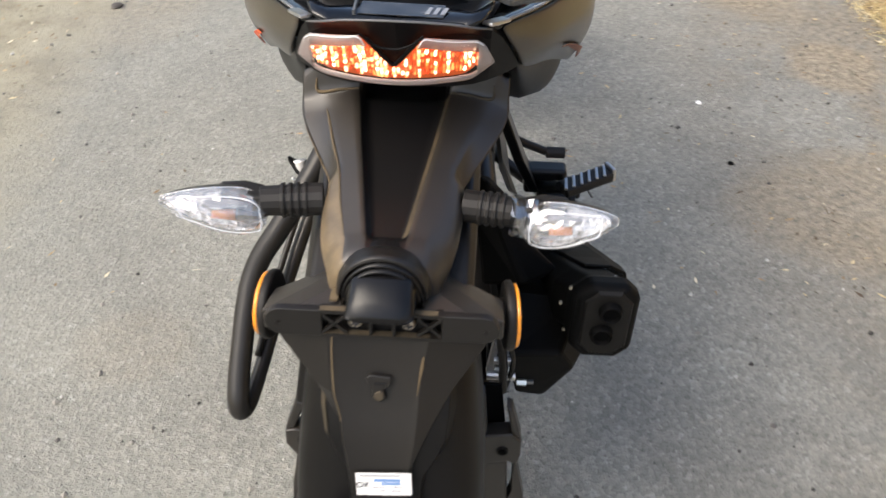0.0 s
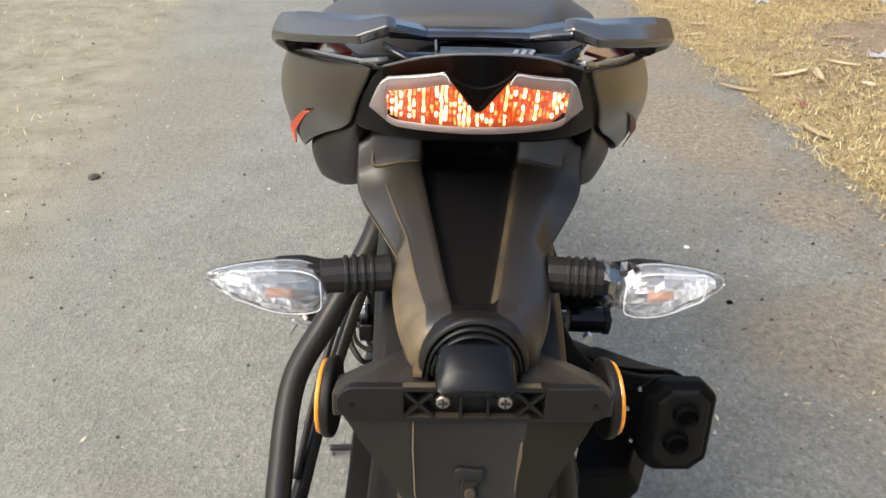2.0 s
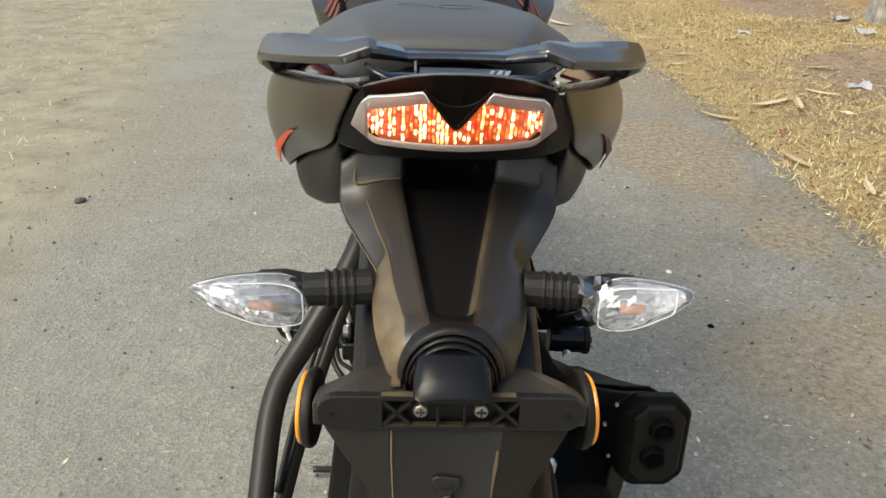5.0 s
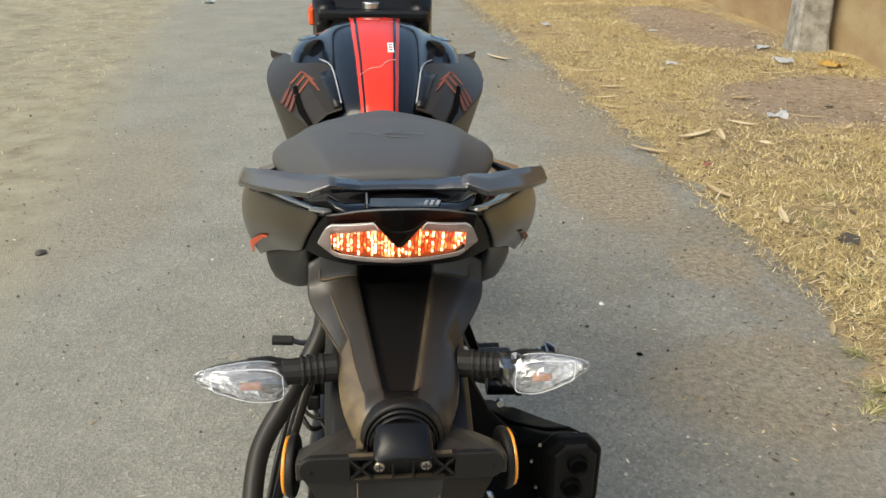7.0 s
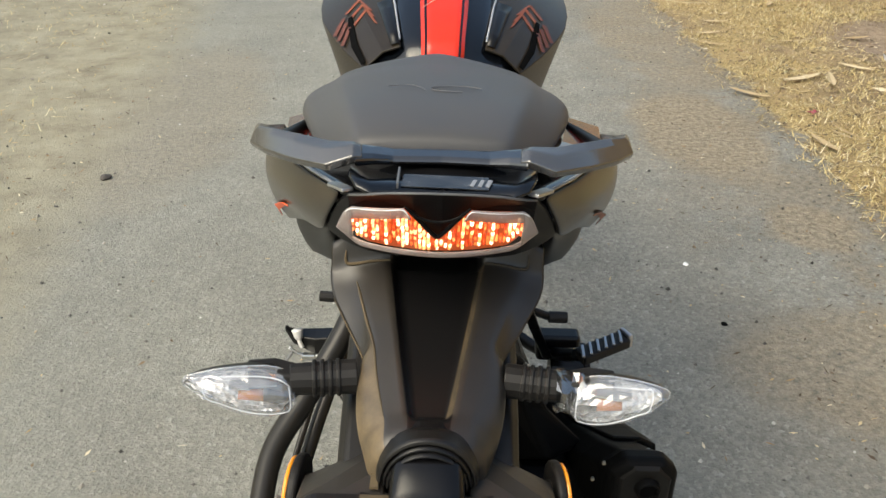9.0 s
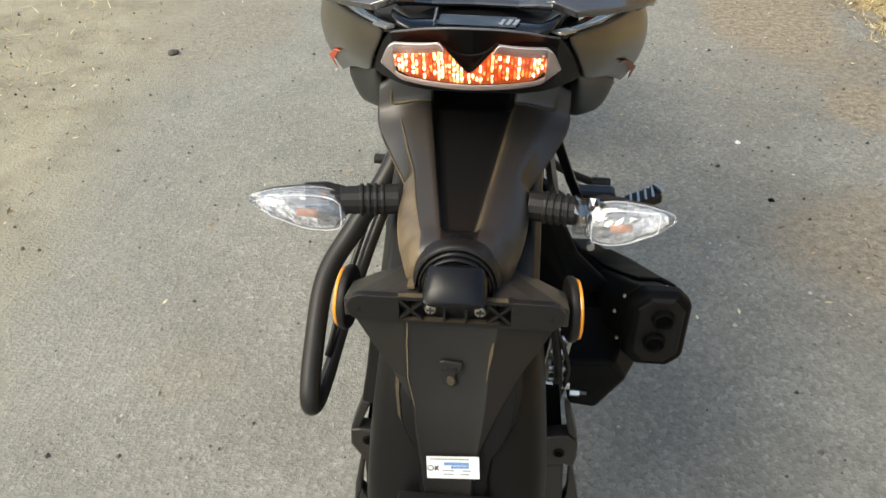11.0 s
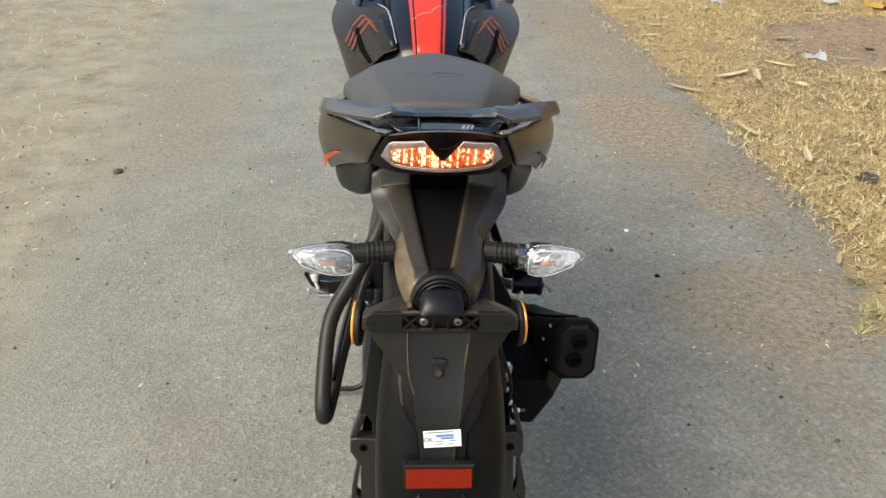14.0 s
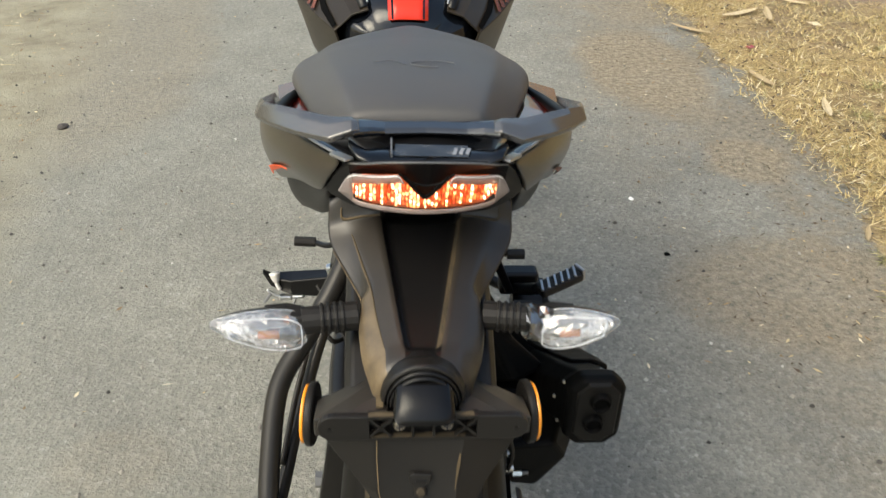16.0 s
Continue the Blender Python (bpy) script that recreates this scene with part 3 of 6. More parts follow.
def arch_band(steps, base=0.7425):
    """A hood of arches, one behind the other: half width, height and depth of each."""
    return loft([arch(hw, h, y, base) for hw, h, y in steps], ring=False)


part("lamp_collar", arch_band([(0.0395, 0.0345, -0.112), (0.0375, 0.0385, -0.120), (0.0362, 0.0398, -0.130), (0.0352, 0.0390, -0.1325), (0.0332, 0.0360, -0.1335), (0.0324, 0.0350, -0.130), (0.0320, 0.0345, -0.115)]), plastic, bike, "black plastic hood collar over the plate lamp", smooth=True, bevel=0.0008)
part("lamp_collar_lip", arch_band([(0.0316, 0.0340, -0.118), (0.0316, 0.0340, -0.1345), (0.0305, 0.0325, -0.1355), (0.0296, 0.0314, -0.1345), (0.0292, 0.0310, -0.118)]), plastic_dark, bike, smooth=True)
part("lamp_collar_lip", arch_band([(0.0290, 0.0302, -0.120), (0.0290, 0.0302, -0.1375), (0.0280, 0.0290, -0.1385), (0.0270, 0.0280, -0.1375), (0.0265, 0.0275, -0.120)]), plastic_dark, bike, smooth=True)
part("collar_face", slab([(x, z) for x, y, z in arch(0.033, 0.0345, 0)], -0.119, -0.105), plastic_dark, bike)
rows = []
for y, hw, zt, zb in ((-0.105, 0.0262, 0.7715, 0.740), (-0.130, 0.0268, 0.7710, 0.741), (-0.145, 0.0268, 0.7660, 0.741), (-0.1555, 0.0264, 0.7590, 0.742), (-0.1568, 0.0264, 0.7578, 0.742), (-0.1625, 0.0250, 0.7515, 0.743), (-0.1640, 0.018, 0.748, 0.7440)):
    rows.append(both([(0, y, zt), (hw * 0.70, y, zt - 0.0012), (hw * 0.96, y, zt - 0.008), (hw * 1.0, y, zb + 0.004), (hw * 0.90, y, zb), (0, y, zb)]))
part("plate_lamp", loft(rows), plastic_lamp, bike, "black plastic number plate lamp hood", smooth=True, subsurf=2)

# inner mudguard below the arm
rows = []
for y, zt, hw, zb in ((0.10, 0.785, 0.072, 0.70), (0.02, 0.765, 0.072, 0.67), (-0.05, 0.742, 0.071, 0.64), (-0.10, 0.722, 0.070, 0.62)):
    rows.append(both([(0, y, zt), (hw * 0.9, y, zt), (hw, y, zt - 0.01), (hw, y, zb), (0, y, zb)]))
part("inner_mudguard", loft(rows), plastic, bike, bevel=0.003)

# plate holder: wings, bar with braces, screws
for s in (-1, 1):
    rows = [[(s * 0.030, y0, z) for y0, z in ((-0.080, 0.7345), (-0.112, 0.7400), (-0.139, 0.7365), (-0.139, 0.712), (-0.080, 0.700))],
            [(s * 0.064, y0, z) for y0, z in ((-0.085, 0.7215), (-0.114, 0.7320), (-0.139, 0.7362), (-0.139, 0.712), (-0.085, 0.700))],
            [(s * 0.094, y0, z) for y0, z in ((-0.094, 0.7115), (-0.116, 0.7205), (-0.137, 0.7275), (-0.137, 0.708), (-0.094, 0.696))]]
    part("holder_wing", loft(rows), plastic_arm, bike, bevel=0.0018)
part("wing_dust", box(0.0060, 0.050, 0.002, (-0.0375, -0.112, 0.7395), turn=Euler((radians(-4), 0, 0)).to_matrix()), streak_tan, bike, "settled tan dust along the holder")
bar = child("plate_bar", None, bike, "black plastic number plate bar with crossed braces")


def tab(s):
    arc = [(s * (0.077 + 0.0135 * math.cos(a)), 0.7245 + 0.0135 * math.sin(a)) for a in (radians(90 - 180 * k / 10) for k in range(11))]
    return slab([(s * 0.046, 0.738), *arc, (s * 0.046, 0.711)], -0.146, -0.139)


for s in (-1, 1):
    part("tab", tab(s), plastic, bar, bevel=0.001)
    part("bolt_hole", disc(0.0021, 0.0012, (s * 0.080, -0.1461, 0.7235)), plastic_dark, bar)
    for q in (-1, 1):
        part("brace", box(0.0024, 0.004, 0.026, (s * 0.0365, -0.1435, 0.7245), turn=Euler((0, q * radians(45), 0)).to_matrix()), plastic, bar)
    part("brace", box(0.002, 0.004, 0.021, (s * 0.009, -0.1435, 0.7225)), plastic, bar)
    sc = part("screw", disc(0.0062, 0.004, (s * 0.0205, -0.142, 0.7245), r2=0.0045), screw_steel, bar, "zinc plated cross-head screw", smooth=False, bevel=0.001)
    for q in (0, 1):
        part("slot", box(0.0065 if q else 0.0014, 0.0012, 0.0014 if q else 0.0065, (s * 0.0205, -0.1443, 0.7245)), ink, sc)
part("rail_top", box(0.094, 0.007, 0.0030, (0, -0.1425, 0.7365)), plastic, bar)
part("rail_bottom", box(0.094, 0.007, 0.0030, (0, -0.1425, 0.7125)), plastic, bar)
part("rail_dust", box(0.090, 0.0050, 0.0010, (-0.002, -0.1430, 0.7381)), plastic_tan, bar, "thin tan dust")
part("rail_dust", box(0.082, 0.0050, 0.0010, (-0.004, -0.1430, 0.7141)), plastic_film, bar)
part("backing", box(0.094, 0.003, 0.024, (0, -0.1375, 0.7245)), plastic_dark, bar)

# amber side reflectors
for s in (-1, 1):
    a = child("side_reflector", None, bike, "round amber reflector in a black rubber cup")
    a.matrix_basis = pose(s * 0.100, -0.088, 0.689, 0, 0, s * 6)
    part("cup", disc(0.0300, 0.008, (0, 0, 0), "X", 36), rubber, a, bevel=0.003)
    part("reflector", disc(0.0275, 0.0036, (s * 0.0056, 0, 0), "X", 36), amber, a, bevel=0.0015)
    part("stem", disc(0.012, 0.02, (-s * 0.012, 0, 0.004), "X", 16), rubber, a)

# vee-shaped hanger plate over the mudguard
VEE = [  # z, left and right edges, left and right folds, y, set-back of the flanks
    (0.712, -0.0930, 0.0900, -0.0430, 0.0365, -0.1405, 0.013), (0.690, -0.0775, 0.0765, -0.0425, 0.0335, -0.1470, 0.012), (0.660, -0.0530, 0.0560, -0.0400, 0.0300, -0.1565, 0.009),
    (0.637, -0.0340, 0.0435, -0.0320, 0.0285, -0.1665, 0.006), (0.620, -0.0310, 0.0345, -0.0295, 0.0270, -0.1735, 0.004), (0.600, -0.0280, 0.0260, -0.0262, 0.0240, -0.1800, 0.003), (0.572, -0.0230, 0.0215, -0.0215, 0.0200, -0.1885, 0.003), (0.552, -0.0205, 0.0208, -0.0190, 0.0190, -0.1945, 0.003)]
rows = [[(a, y + back, z), (fa, y, z), (fa * 0.8, y + 0.0016, z), (fb * 0.8, y + 0.0016, z), (fb, y, z), (b, y + back, z)] for z, a, b, fa, fb, y, back in VEE]
part("hanger_plate", loft(rows, ring=False), plastic, bike, "dusty black plastic hanger plate", smooth=True, solid=0.003, bevel=0.0010)
part("hanger_dust", loft([[(fa - w, y - 0.0014 + w, z), (fa + w, y - 0.0019, z)] for (z, a, b, fa, fb, y, f), w in zip(VEE[:4], (0.0036, 0.0030, 0.0020, 0.0006))], ring=False), streak_tan, bike, "settled tan dust along a fold")
part("hanger_dust", loft([[(0.0320, -0.1478, 0.696), (0.0332, -0.1478, 0.696)], [(0.0300, -0.1515, 0.686), (0.0330, -0.1510, 0.686)], [(0.0290, -0.1555, 0.674), (0.0305, -0.1552, 0.674)], [(0.0283, -0.1590, 0.662), (0.0288, -0.1590, 0.662)]], ring=False), streak_tan, bike)
em = child("moulded_badge", None, bike, "raised moulded shield badge")
em.matrix_basis = pose(-0.0020, -0.1545, 0.667, -17)
part("shield", slab([(-0.0100, 0.0110), (-0.006, 0.0125), (0.0100, 0.0110), (0.0095, 0.004), (0.0040, -0.0010), (0.0065, -0.0090), (0.0, -0.0125), (-0.0062, -0.0095), (-0.0060, 0.0020), (-0.0100, 0.0040)], -0.0048, 0.002), plastic, em, bevel=0.0012)
part("notch", slab([(-0.0045, 0.0060), (0.0060, 0.0060), (0.0050, 0.0030), (-0.0040, 0.0030)], -0.0056, -0.004), plastic_dark, em, bevel=0.0006)
part("boss", slab([(0.0040 * math.cos(a) + 0.0004, -0.0060 + 0.0045 * math.sin(a)) for a in (math.tau * k / 10 for k in range(10))], -0.0062, -0.003), plastic_film, em, "dusty raised boss", bevel=0.0008)

# mudguard shell
GUARD = [(0.715, -0.108, 0.058), (0.685, -0.132, 0.064), (0.655, -0.150, 0.069), (0.62, -0.163, 0.073), (0.58, -0.175, 0.077), (0.54, -0.190, 0.0795), (0.50, -0.201, 0.080), (0.46, -0.2065, 0.0795), (0.42, -0.208, 0.078), (0.38, -0.2065, 0.074), (0.35, -0.203, 0.069), (0.33, -0.199, 0.060)]
rows = []
GUARD = [(z, y, hw * 1.055) for z, y, hw in GUARD]
GX = 0.0045
for z, y, hw in GUARD:
    rows.append([(x + GX, yy, zz) for x, yy, zz in ((-hw, y + 0.075, z), (-hw * 0.985, y + 0.030, z), (-hw * 0.86, y + 0.010, z), (-hw * 0.5, y + 0.001, z), (0, y, z), (hw * 0.5, y + 0.001, z), (hw * 0.86, y + 0.010, z), (hw * 0.985, y + 0.030, z), (hw, y + 0.075, z))])
part("mudguard", loft(rows, ring=False), guard_plastic, bike, "long black plastic rear mudguard", smooth=True, solid=0.004, subsurf=1)


def guard_at(x, z, lift):
    """A place on the mudguard's outer face."""
    zs = [g[0] for g in GUARD[::-1]]
    y, hw = (np.interp(z, zs, [g[i] for g in GUARD[::-1]]) for i in (1, 2))
    return (x + GX, y + np.interp(abs(x) / hw, (0, 0.5, 0.86, 0.985), (0, 0.001, 0.010, 0.030)) - lift, z)


SPINE = [(0.700, 0.050), (0.670, 0.056), (0.640, 0.056), (0.618, 0.053), (0.600, 0.044), (0.586, 0.034), (0.560, 0.031), (0.535, 0.031)]
part("centre_panel", loft([[guard_at(w * f, z, 0.0070 if abs(f) < 1 else 0.0003) for f in (-1, -0.90, -0.5, 0, 0.5, 0.90, 1)] for z, w in SPINE], ring=False), guard_plastic, bike, "raised centre panel of the mudguard", smooth=True, bevel=0.001)
part("panel_dust", loft([[guard_at(-w * 0.985, z, 0.0030), guard_at(-w * 0.915, z, 0.0078)] for z, w in SPINE[:4]], ring=False), plastic_film, bike, "thin tan dust along the panel edge")
for s in (-1, 1):
    part("mudguard_rib", tube([guard_at(s * x, z, 0.0005) for x, z in ((0.026, 0.506), (0.036, 0.492), (0.050, 0.470))], [0.0020, 0.0050, 0.0020], 8), guard_plastic, bike, smooth=True)

# red reflector with ledge
rr = child("rear_reflector", None, bike, "rectangular red reflector in a black holder")
rr.matrix_basis = pose(-0.0005, -0.2045, 0.5415, -15)
part("holder", box(0.086, 0.012, 0.032, (0, 0.002, 0.001)), plastic_dark, rr, bevel=0.002)
part("ledge", box(0.087, 0.015, 0.0050, (0, -0.003, 0.0165)), plastic, rr, bevel=0.0015)
part("reflector", box(0.081, 0.006, 0.0260, (0, -0.0055, -0.0005)), red_reflex, rr, bevel=0.001)


# paper labels
def label_plate(name, w, h, at, tilt, roll, parent_label):
    p = child(name, None, bike, parent_label)
    p.matrix_basis = pose(*at, tilt, roll, 0)
    part("paper", box(w, 0.0006, h), paper, p)
    return p


def bar_line(p, x, z, w, h, mat=ink_pale):
    part("print", box(w, 0.0006, h, (x, -0.0005, z)), mat, p)


st = label_plate("sticker", 0.046, 0.0215, (0.0035, -0.1885, 0.5855), -17, -4, "white paper sticker with blue and grey print")
for x, z, w, h, m in ((-0.003, 0.0085, 0.034, 0.0014, ink_pale), (0.003, 0.004, 0.022, 0.003, ink_blue), (0.006, 0.0005, 0.016, 0.0024, ink_blue), (-0.004, -0.003, 0.011, 0.0012, ink_pale), (0.012, -0.003, 0.008, 0.0012, ink_pale), (-0.004, -0.0065, 0.010, 0.0012, ink_pale), (0.010, -0.0065, 0.008, 0.0012, ink_pale)):
    bar_line(st, x, z, w, h, m)
lb = label_plate("sticker", 0.052, 0.058, (0.0045, -0.2112, 0.418), 0, -3, "white paper barcode label with the number 27")
for k in range(22):
    if k not in (9, 10, 11):
        bar_line(lb, -0.0165 + k * 0.0016, 0.0165, 0.0010 if k % 3 else 0.0013, 0.0065, ink)
for x, z, w, h in ((0.000, 0.0255, 0.042, 0.0016), (0.001, 0.0215, 0.034, 0.0012), (0.001, 0.0105, 0.026, 0.0022), (0.0, 0.0060, 0.040, 0.0012), (-0.013, 0.0020, 0.016, 0.0014), (0.013, 0.0020, 0.012, 0.0014), (-0.013, -0.0015, 0.018, 0.0014), (0.012, -0.0015, 0.010, 0.0014), (-0.013, -0.005, 0.014, 0.0014), (-0.012, -0.0085, 0.018, 0.0014), (-0.013, -0.012, 0.014, 0.0014), (-0.012, -0.0155, 0.018, 0.0014), (-0.015, -0.022, 0.010, 0.0016), (0.006, -0.0245, 0.028, 0.0012)):
    bar_line(lb, x, z, w, h)


def lettering(text, size, place, owner, label):
    fc = bpy.data.curves.new("lettering", "FONT")
    fc.body, fc.size, fc.align_x, fc.extrude = text, size, "CENTER", 0.0002
    tmp = new("lettering", fc)
    fm = bpy.data.meshes.new_from_object(tmp.evaluated_get(bpy.context.evaluated_depsgraph_get()))
    bpy.data.objects.remove(tmp)
    fm.materials.clear()
    fm.materials.append(ink)
    ob = child("lettering", fm, owner, label)
    ob.matrix_basis = place


lettering("27", 0.0150, pose(0.0160, -0.0008, -0.0200, 90, 0, 0), lb, "printed number 27")
lettering("OK", 0.0078, pose(-0.0172, -0.0008, -0.0030, 90, 0, 0), st, "printed letters OK")

# wheel hugger side plates, each with an upper window and a narrow slot
HUGGER = {
    -1: (("upper_plate", [(0.0881, 0.4798), (0.0899, 0.4529), (0.0740, 0.4529), (0.0740, 0.640), (0.0880, 0.640), (0.0985, 0.550), (0.1064, 0.4974), (0.0962, 0.4952)]),
         ("upper_bar", [(0.1064, 0.4974), (0.1208, 0.4531), (0.1107, 0.4553), (0.0962, 0.4952)]),
         ("bridge", [(0.1208, 0.4531), (0.1218, 0.4302), (0.1112, 0.4115), (0.1069, 0.4020), (0.0720, 0.4020), (0.0720, 0.4529), (0.0899, 0.4529), (0.1107, 0.4553)]),
         ("outer_bar", [(0.1112, 0.4115), (0.1204, 0.3586), (0.1238, 0.3186), (0.1135, 0.3487), (0.1117, 0.3684), (0.1069, 0.4020)]),
         ("lower_plate", [(0.1238, 0.3186), (0.1032, 0.2715), (0.0830, 0.2471), (0.0700, 0.2471), (0.0700, 0.4020), (0.1069, 0.4020), (0.1067, 0.3683), (0.1073, 0.3386), (0.1135, 0.3487)])),
    1: (("upper_bar", [(0.1200, 0.5011), (0.1321, 0.4542), (0.1207, 0.4656), (0.1128, 0.5055)]),
        ("inner_bar", [(0.0902, 0.5200), (0.0953, 0.4612), (0.0780, 0.4612), (0.0760, 0.5200)]),
        ("bridge", [(0.1321, 0.4542), (0.1327, 0.4311), (0.1295, 0.4147), (0.1192, 0.4195), (0.0780, 0.4100), (0.0780, 0.4612), (0.0953, 0.4612), (0.1207, 0.4656)]),
        ("outer_bar", [(0.1295, 0.4147), (0.1417, 0.3565), (0.1432, 0.3262), (0.1236, 0.3516), (0.1274, 0.3665), (0.1259, 0.4147)]),
        ("lower_plate", [(0.1432, 0.3262), (0.1276, 0.2795), (0.1081, 0.2540), (0.0760, 0.2540), (0.0780, 0.4100), (0.1192, 0.4195), (0.1215, 0.3800), (0.1236, 0.3516)])),
}
for s in (-1, 1):
    hg = child("hugger_side", None, bike, "black plastic hugger side plate with window and slot")
    for name, pts in HUGGER[s]:
        part(name, slab([(s * x, z) for x, z in pts], -0.032 if name == "bridge" else -0.030, -0.012), plastic if name == "upper_plate" else plastic_arm, hg, bevel=0.0025)
    e = 0.0 if s < 0 else 0.0110
    # black sheet added so the space behind the window looks shaded
    part("window_shade_sheet", slab([(s * (x + e), z) for x, z in ((0.074, 0.440), (0.106, 0.440), (0.096, 0.515), (0.074, 0.515))], -0.008, -0.004), hole_black, hg)
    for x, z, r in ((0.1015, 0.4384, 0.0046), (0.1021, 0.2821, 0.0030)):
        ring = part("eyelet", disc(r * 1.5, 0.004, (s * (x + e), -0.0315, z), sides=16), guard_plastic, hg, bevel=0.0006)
        # black disc paints the shade inside the eyelet hole
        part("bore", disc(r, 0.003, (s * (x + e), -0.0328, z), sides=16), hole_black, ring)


# indicators
def indicator(s):
    g = child("indicator", None, bike, "clear lens indicator on a ribbed black rubber stalk")
    g.matrix_basis = pose(s * 0.058, -0.040, 0.766, 0, 0, -s * 8)
    part("stalk", tube([(0, 0, 0), (s * 0.052, 0, 0)], [0.0140, 0.0125], 14, steps=1), rubber, g, smooth=False, bevel=0.001)
    for k in range(4):
        part("rib", tube([(s * (0.013 + 0.0062 * k), 0, 0), (s * (0.0165 + 0.0062 * k), 0, 0)], 0.0150, 14, steps=1), rubber, g, bevel=0.001)
    part("shoulder", loft([[(s * 0.046, d, h) for d, h in ((-0.010, 0.009), (0.008, 0.011), (0.010, -0.008), (-0.010, -0.011))], [(s * 0.064, d, h) for d, h in ((-0.008, 0.012), (0.014, 0.013), (0.014, -0.018), (-0.008, -0.020))], [(s * 0.085, d, h) for d, h in ((0.0, 0.013), (0.012, 0.014), (0.010, -0.012), (0.0, -0.014))]]), rubber, g, bevel=0.003)

    LEN, X0 = (0.085, 0.048) if s < 0 else (0.074, 0.053)
    OUT = [(0.0, -0.005, -0.014), (0.035, 0.0045, -0.0215), (0.11, 0.0112, -0.0272), (0.24, 0.0148, -0.0288), (0.40, 0.0156, -0.0272), (0.55, 0.0151, -0.0228), (0.70, 0.0140, -0.0162), (0.82, 0.0122, -0.0098), (0.92, 0.0104, -0.0050), (0.975, 0.0085, -0.0015), (1.0, 0.0060, 0.0015)]

    def shell(front, shrink=1.0):
        rows = []
        for u, hi, lo in OUT:
            zc, h = (hi + lo) / 2, (hi - lo) / 2 * shrink
            d = (0.006 + 0.016 * math.sin(math.pi * min(1, 0.25 + u * 0.72)) ** 0.8) * shrink * (1 if front else 0.75)
            d *= min(1, (1 - u) * 5 + 0.15)
            x = X0 + 0.35 * LEN * (1 - shrink) + u * LEN * shrink
            rows.append([(s * x, (-d if front else d) * math.cos(a), zc + h * math.sin(a)) for a in (radians(-90 + 180 * i / 8) for i in range(9))])
        return loft(rows, ring=False)

    part("housing", shell(False), plastic_dark, g, smooth=True)
    bm = shell(False, 0.88)
    bmesh.ops.subdivide_edges(bm, edges=bm.edges[:], cuts=1, use_grid_fill=True)
    cut = random.Random(70 + s)
    for v in bm.verts:
        v.co.y += cut.uniform(-0.0024, 0.0024)
    bowl = part("bowl", bm, mirror_bowl, g, "faceted bright reflector bowl")
    bowl.location.y = -0.004
    part("bulb", tube([(s * 0.072, -0.007, -0.008), (s * 0.092, -0.008, -0.006)], [0.0052, 0.0036], 10, steps=2), bulb_amber, g, "amber bulb", smooth=True)
    part("bulb_base", tube([(s * 0.057, -0.006, -0.009), (s * 0.073, -0.0065, -0.008)], [0.0050, 0.0062], 10, steps=1), rubber, g, smooth=True)
    outline = [(u, (hi + lo) / 2 + (hi - lo) * 0.41) for u, hi, lo in OUT[1:-3]] + [(u, (hi + lo) / 2 - (hi - lo) * 0.41) for u, hi, lo in OUT[-4:0:-1]]
    part("bowl_rim", tube([(s * (X0 + 0.002 + u * LEN * 0.96), -0.0115 + 0.006 * u, z) for u, z in outline + outline[:1]], 0.0006, 6, steps=3), edge_lens, g, smooth=True)
    part("bulb_shade", loft([[(s * 0.062, -0.012, 0.0035), (s * 0.062, -0.003, 0.0045)], [(s * 0.098, -0.012, 0.0030), (s * 0.098, -0.003, 0.0040)]], ring=False), lamp_chrome_dark, g, solid=0.0015)
    rnd = random.Random(40 + s)
    bm = shell(True)
    bmesh.ops.subdivide_edges(bm, edges=bm.edges[:], cuts=1, use_grid_fill=True)
    for v in bm.verts:
        v.co += Vector((rnd.uniform(-0.0004, 0.0004), rnd.uniform(-0.0010, 0.0010), rnd.uniform(-0.0003, 0.0003)))
    part("lens", bm, clear_lens, g, "clear fluted plastic lens")
    part("lens_rim", tube([(s * (X0 + u * LEN), -0.001, z) for u, z in [(u, hi) for u, hi, lo in OUT] + [(u, lo) for u, hi, lo in OUT[::-1]] + [(0, -0.005)]], 0.0007, 6, steps=2), clear_lens, g, smooth=True)

    if s > 0:
        rows = []
        for k in range(7):
            rows.append([(0.040 + 0.0042 * k + rnd.uniform(-0.001, 0.001), (0.0155 + 0.0025 * math.sin(k * 1.3) + rnd.uniform(-0.0022, 0.0022)) * math.cos(a), -0.002 - 0.0008 * k + (0.0165 + 0.0006 * k + rnd.uniform(-0.0025, 0.0025)) * math.sin(a)) for a in (math.tau * i / 12 for i in range(12))])
        part("film_wrap", loft(rows, caps=False), film_clear, g, "crumpled clear protective film")


indicator(-1)
indicator(1)


# tail lamp
LAMP_Z = 0.874
TX = 0.0045  # the tail cowl sits a little off the middle


def lens_y(x, h):
    """Depth of the lamp's bowed face, which leans back towards its top."""
    return -0.030 + 0.021 * (x / 0.07) ** 2 - 0.48 * h


def lamp_top(x):
    return np.interp(abs(x), (0, 0.003, 0.0185, 0.0235, 0.061, 0.067, 0.0745), (0.0150, 0.0172, 0.0390, 0.0478, 0.0400, 0.034, 0.0150))


def lamp_low(x):
    return np.interp(abs(x), (0, 0.055, 0.0600, 0.0745), (0.0, 0.0005, 0.002, 0.0135))


tl = child("tail_lamp", None, bike, "lit red tail lamp with clear vee-notched lens")
tl.location.x = TX - 0.003
COLS = sorted({*(round(-0.0745 + 0.149 * k / 48, 5) for k in range(49)), -0.0185, 0.0185, -0.0235, 0.0235, -0.061, 0.061})


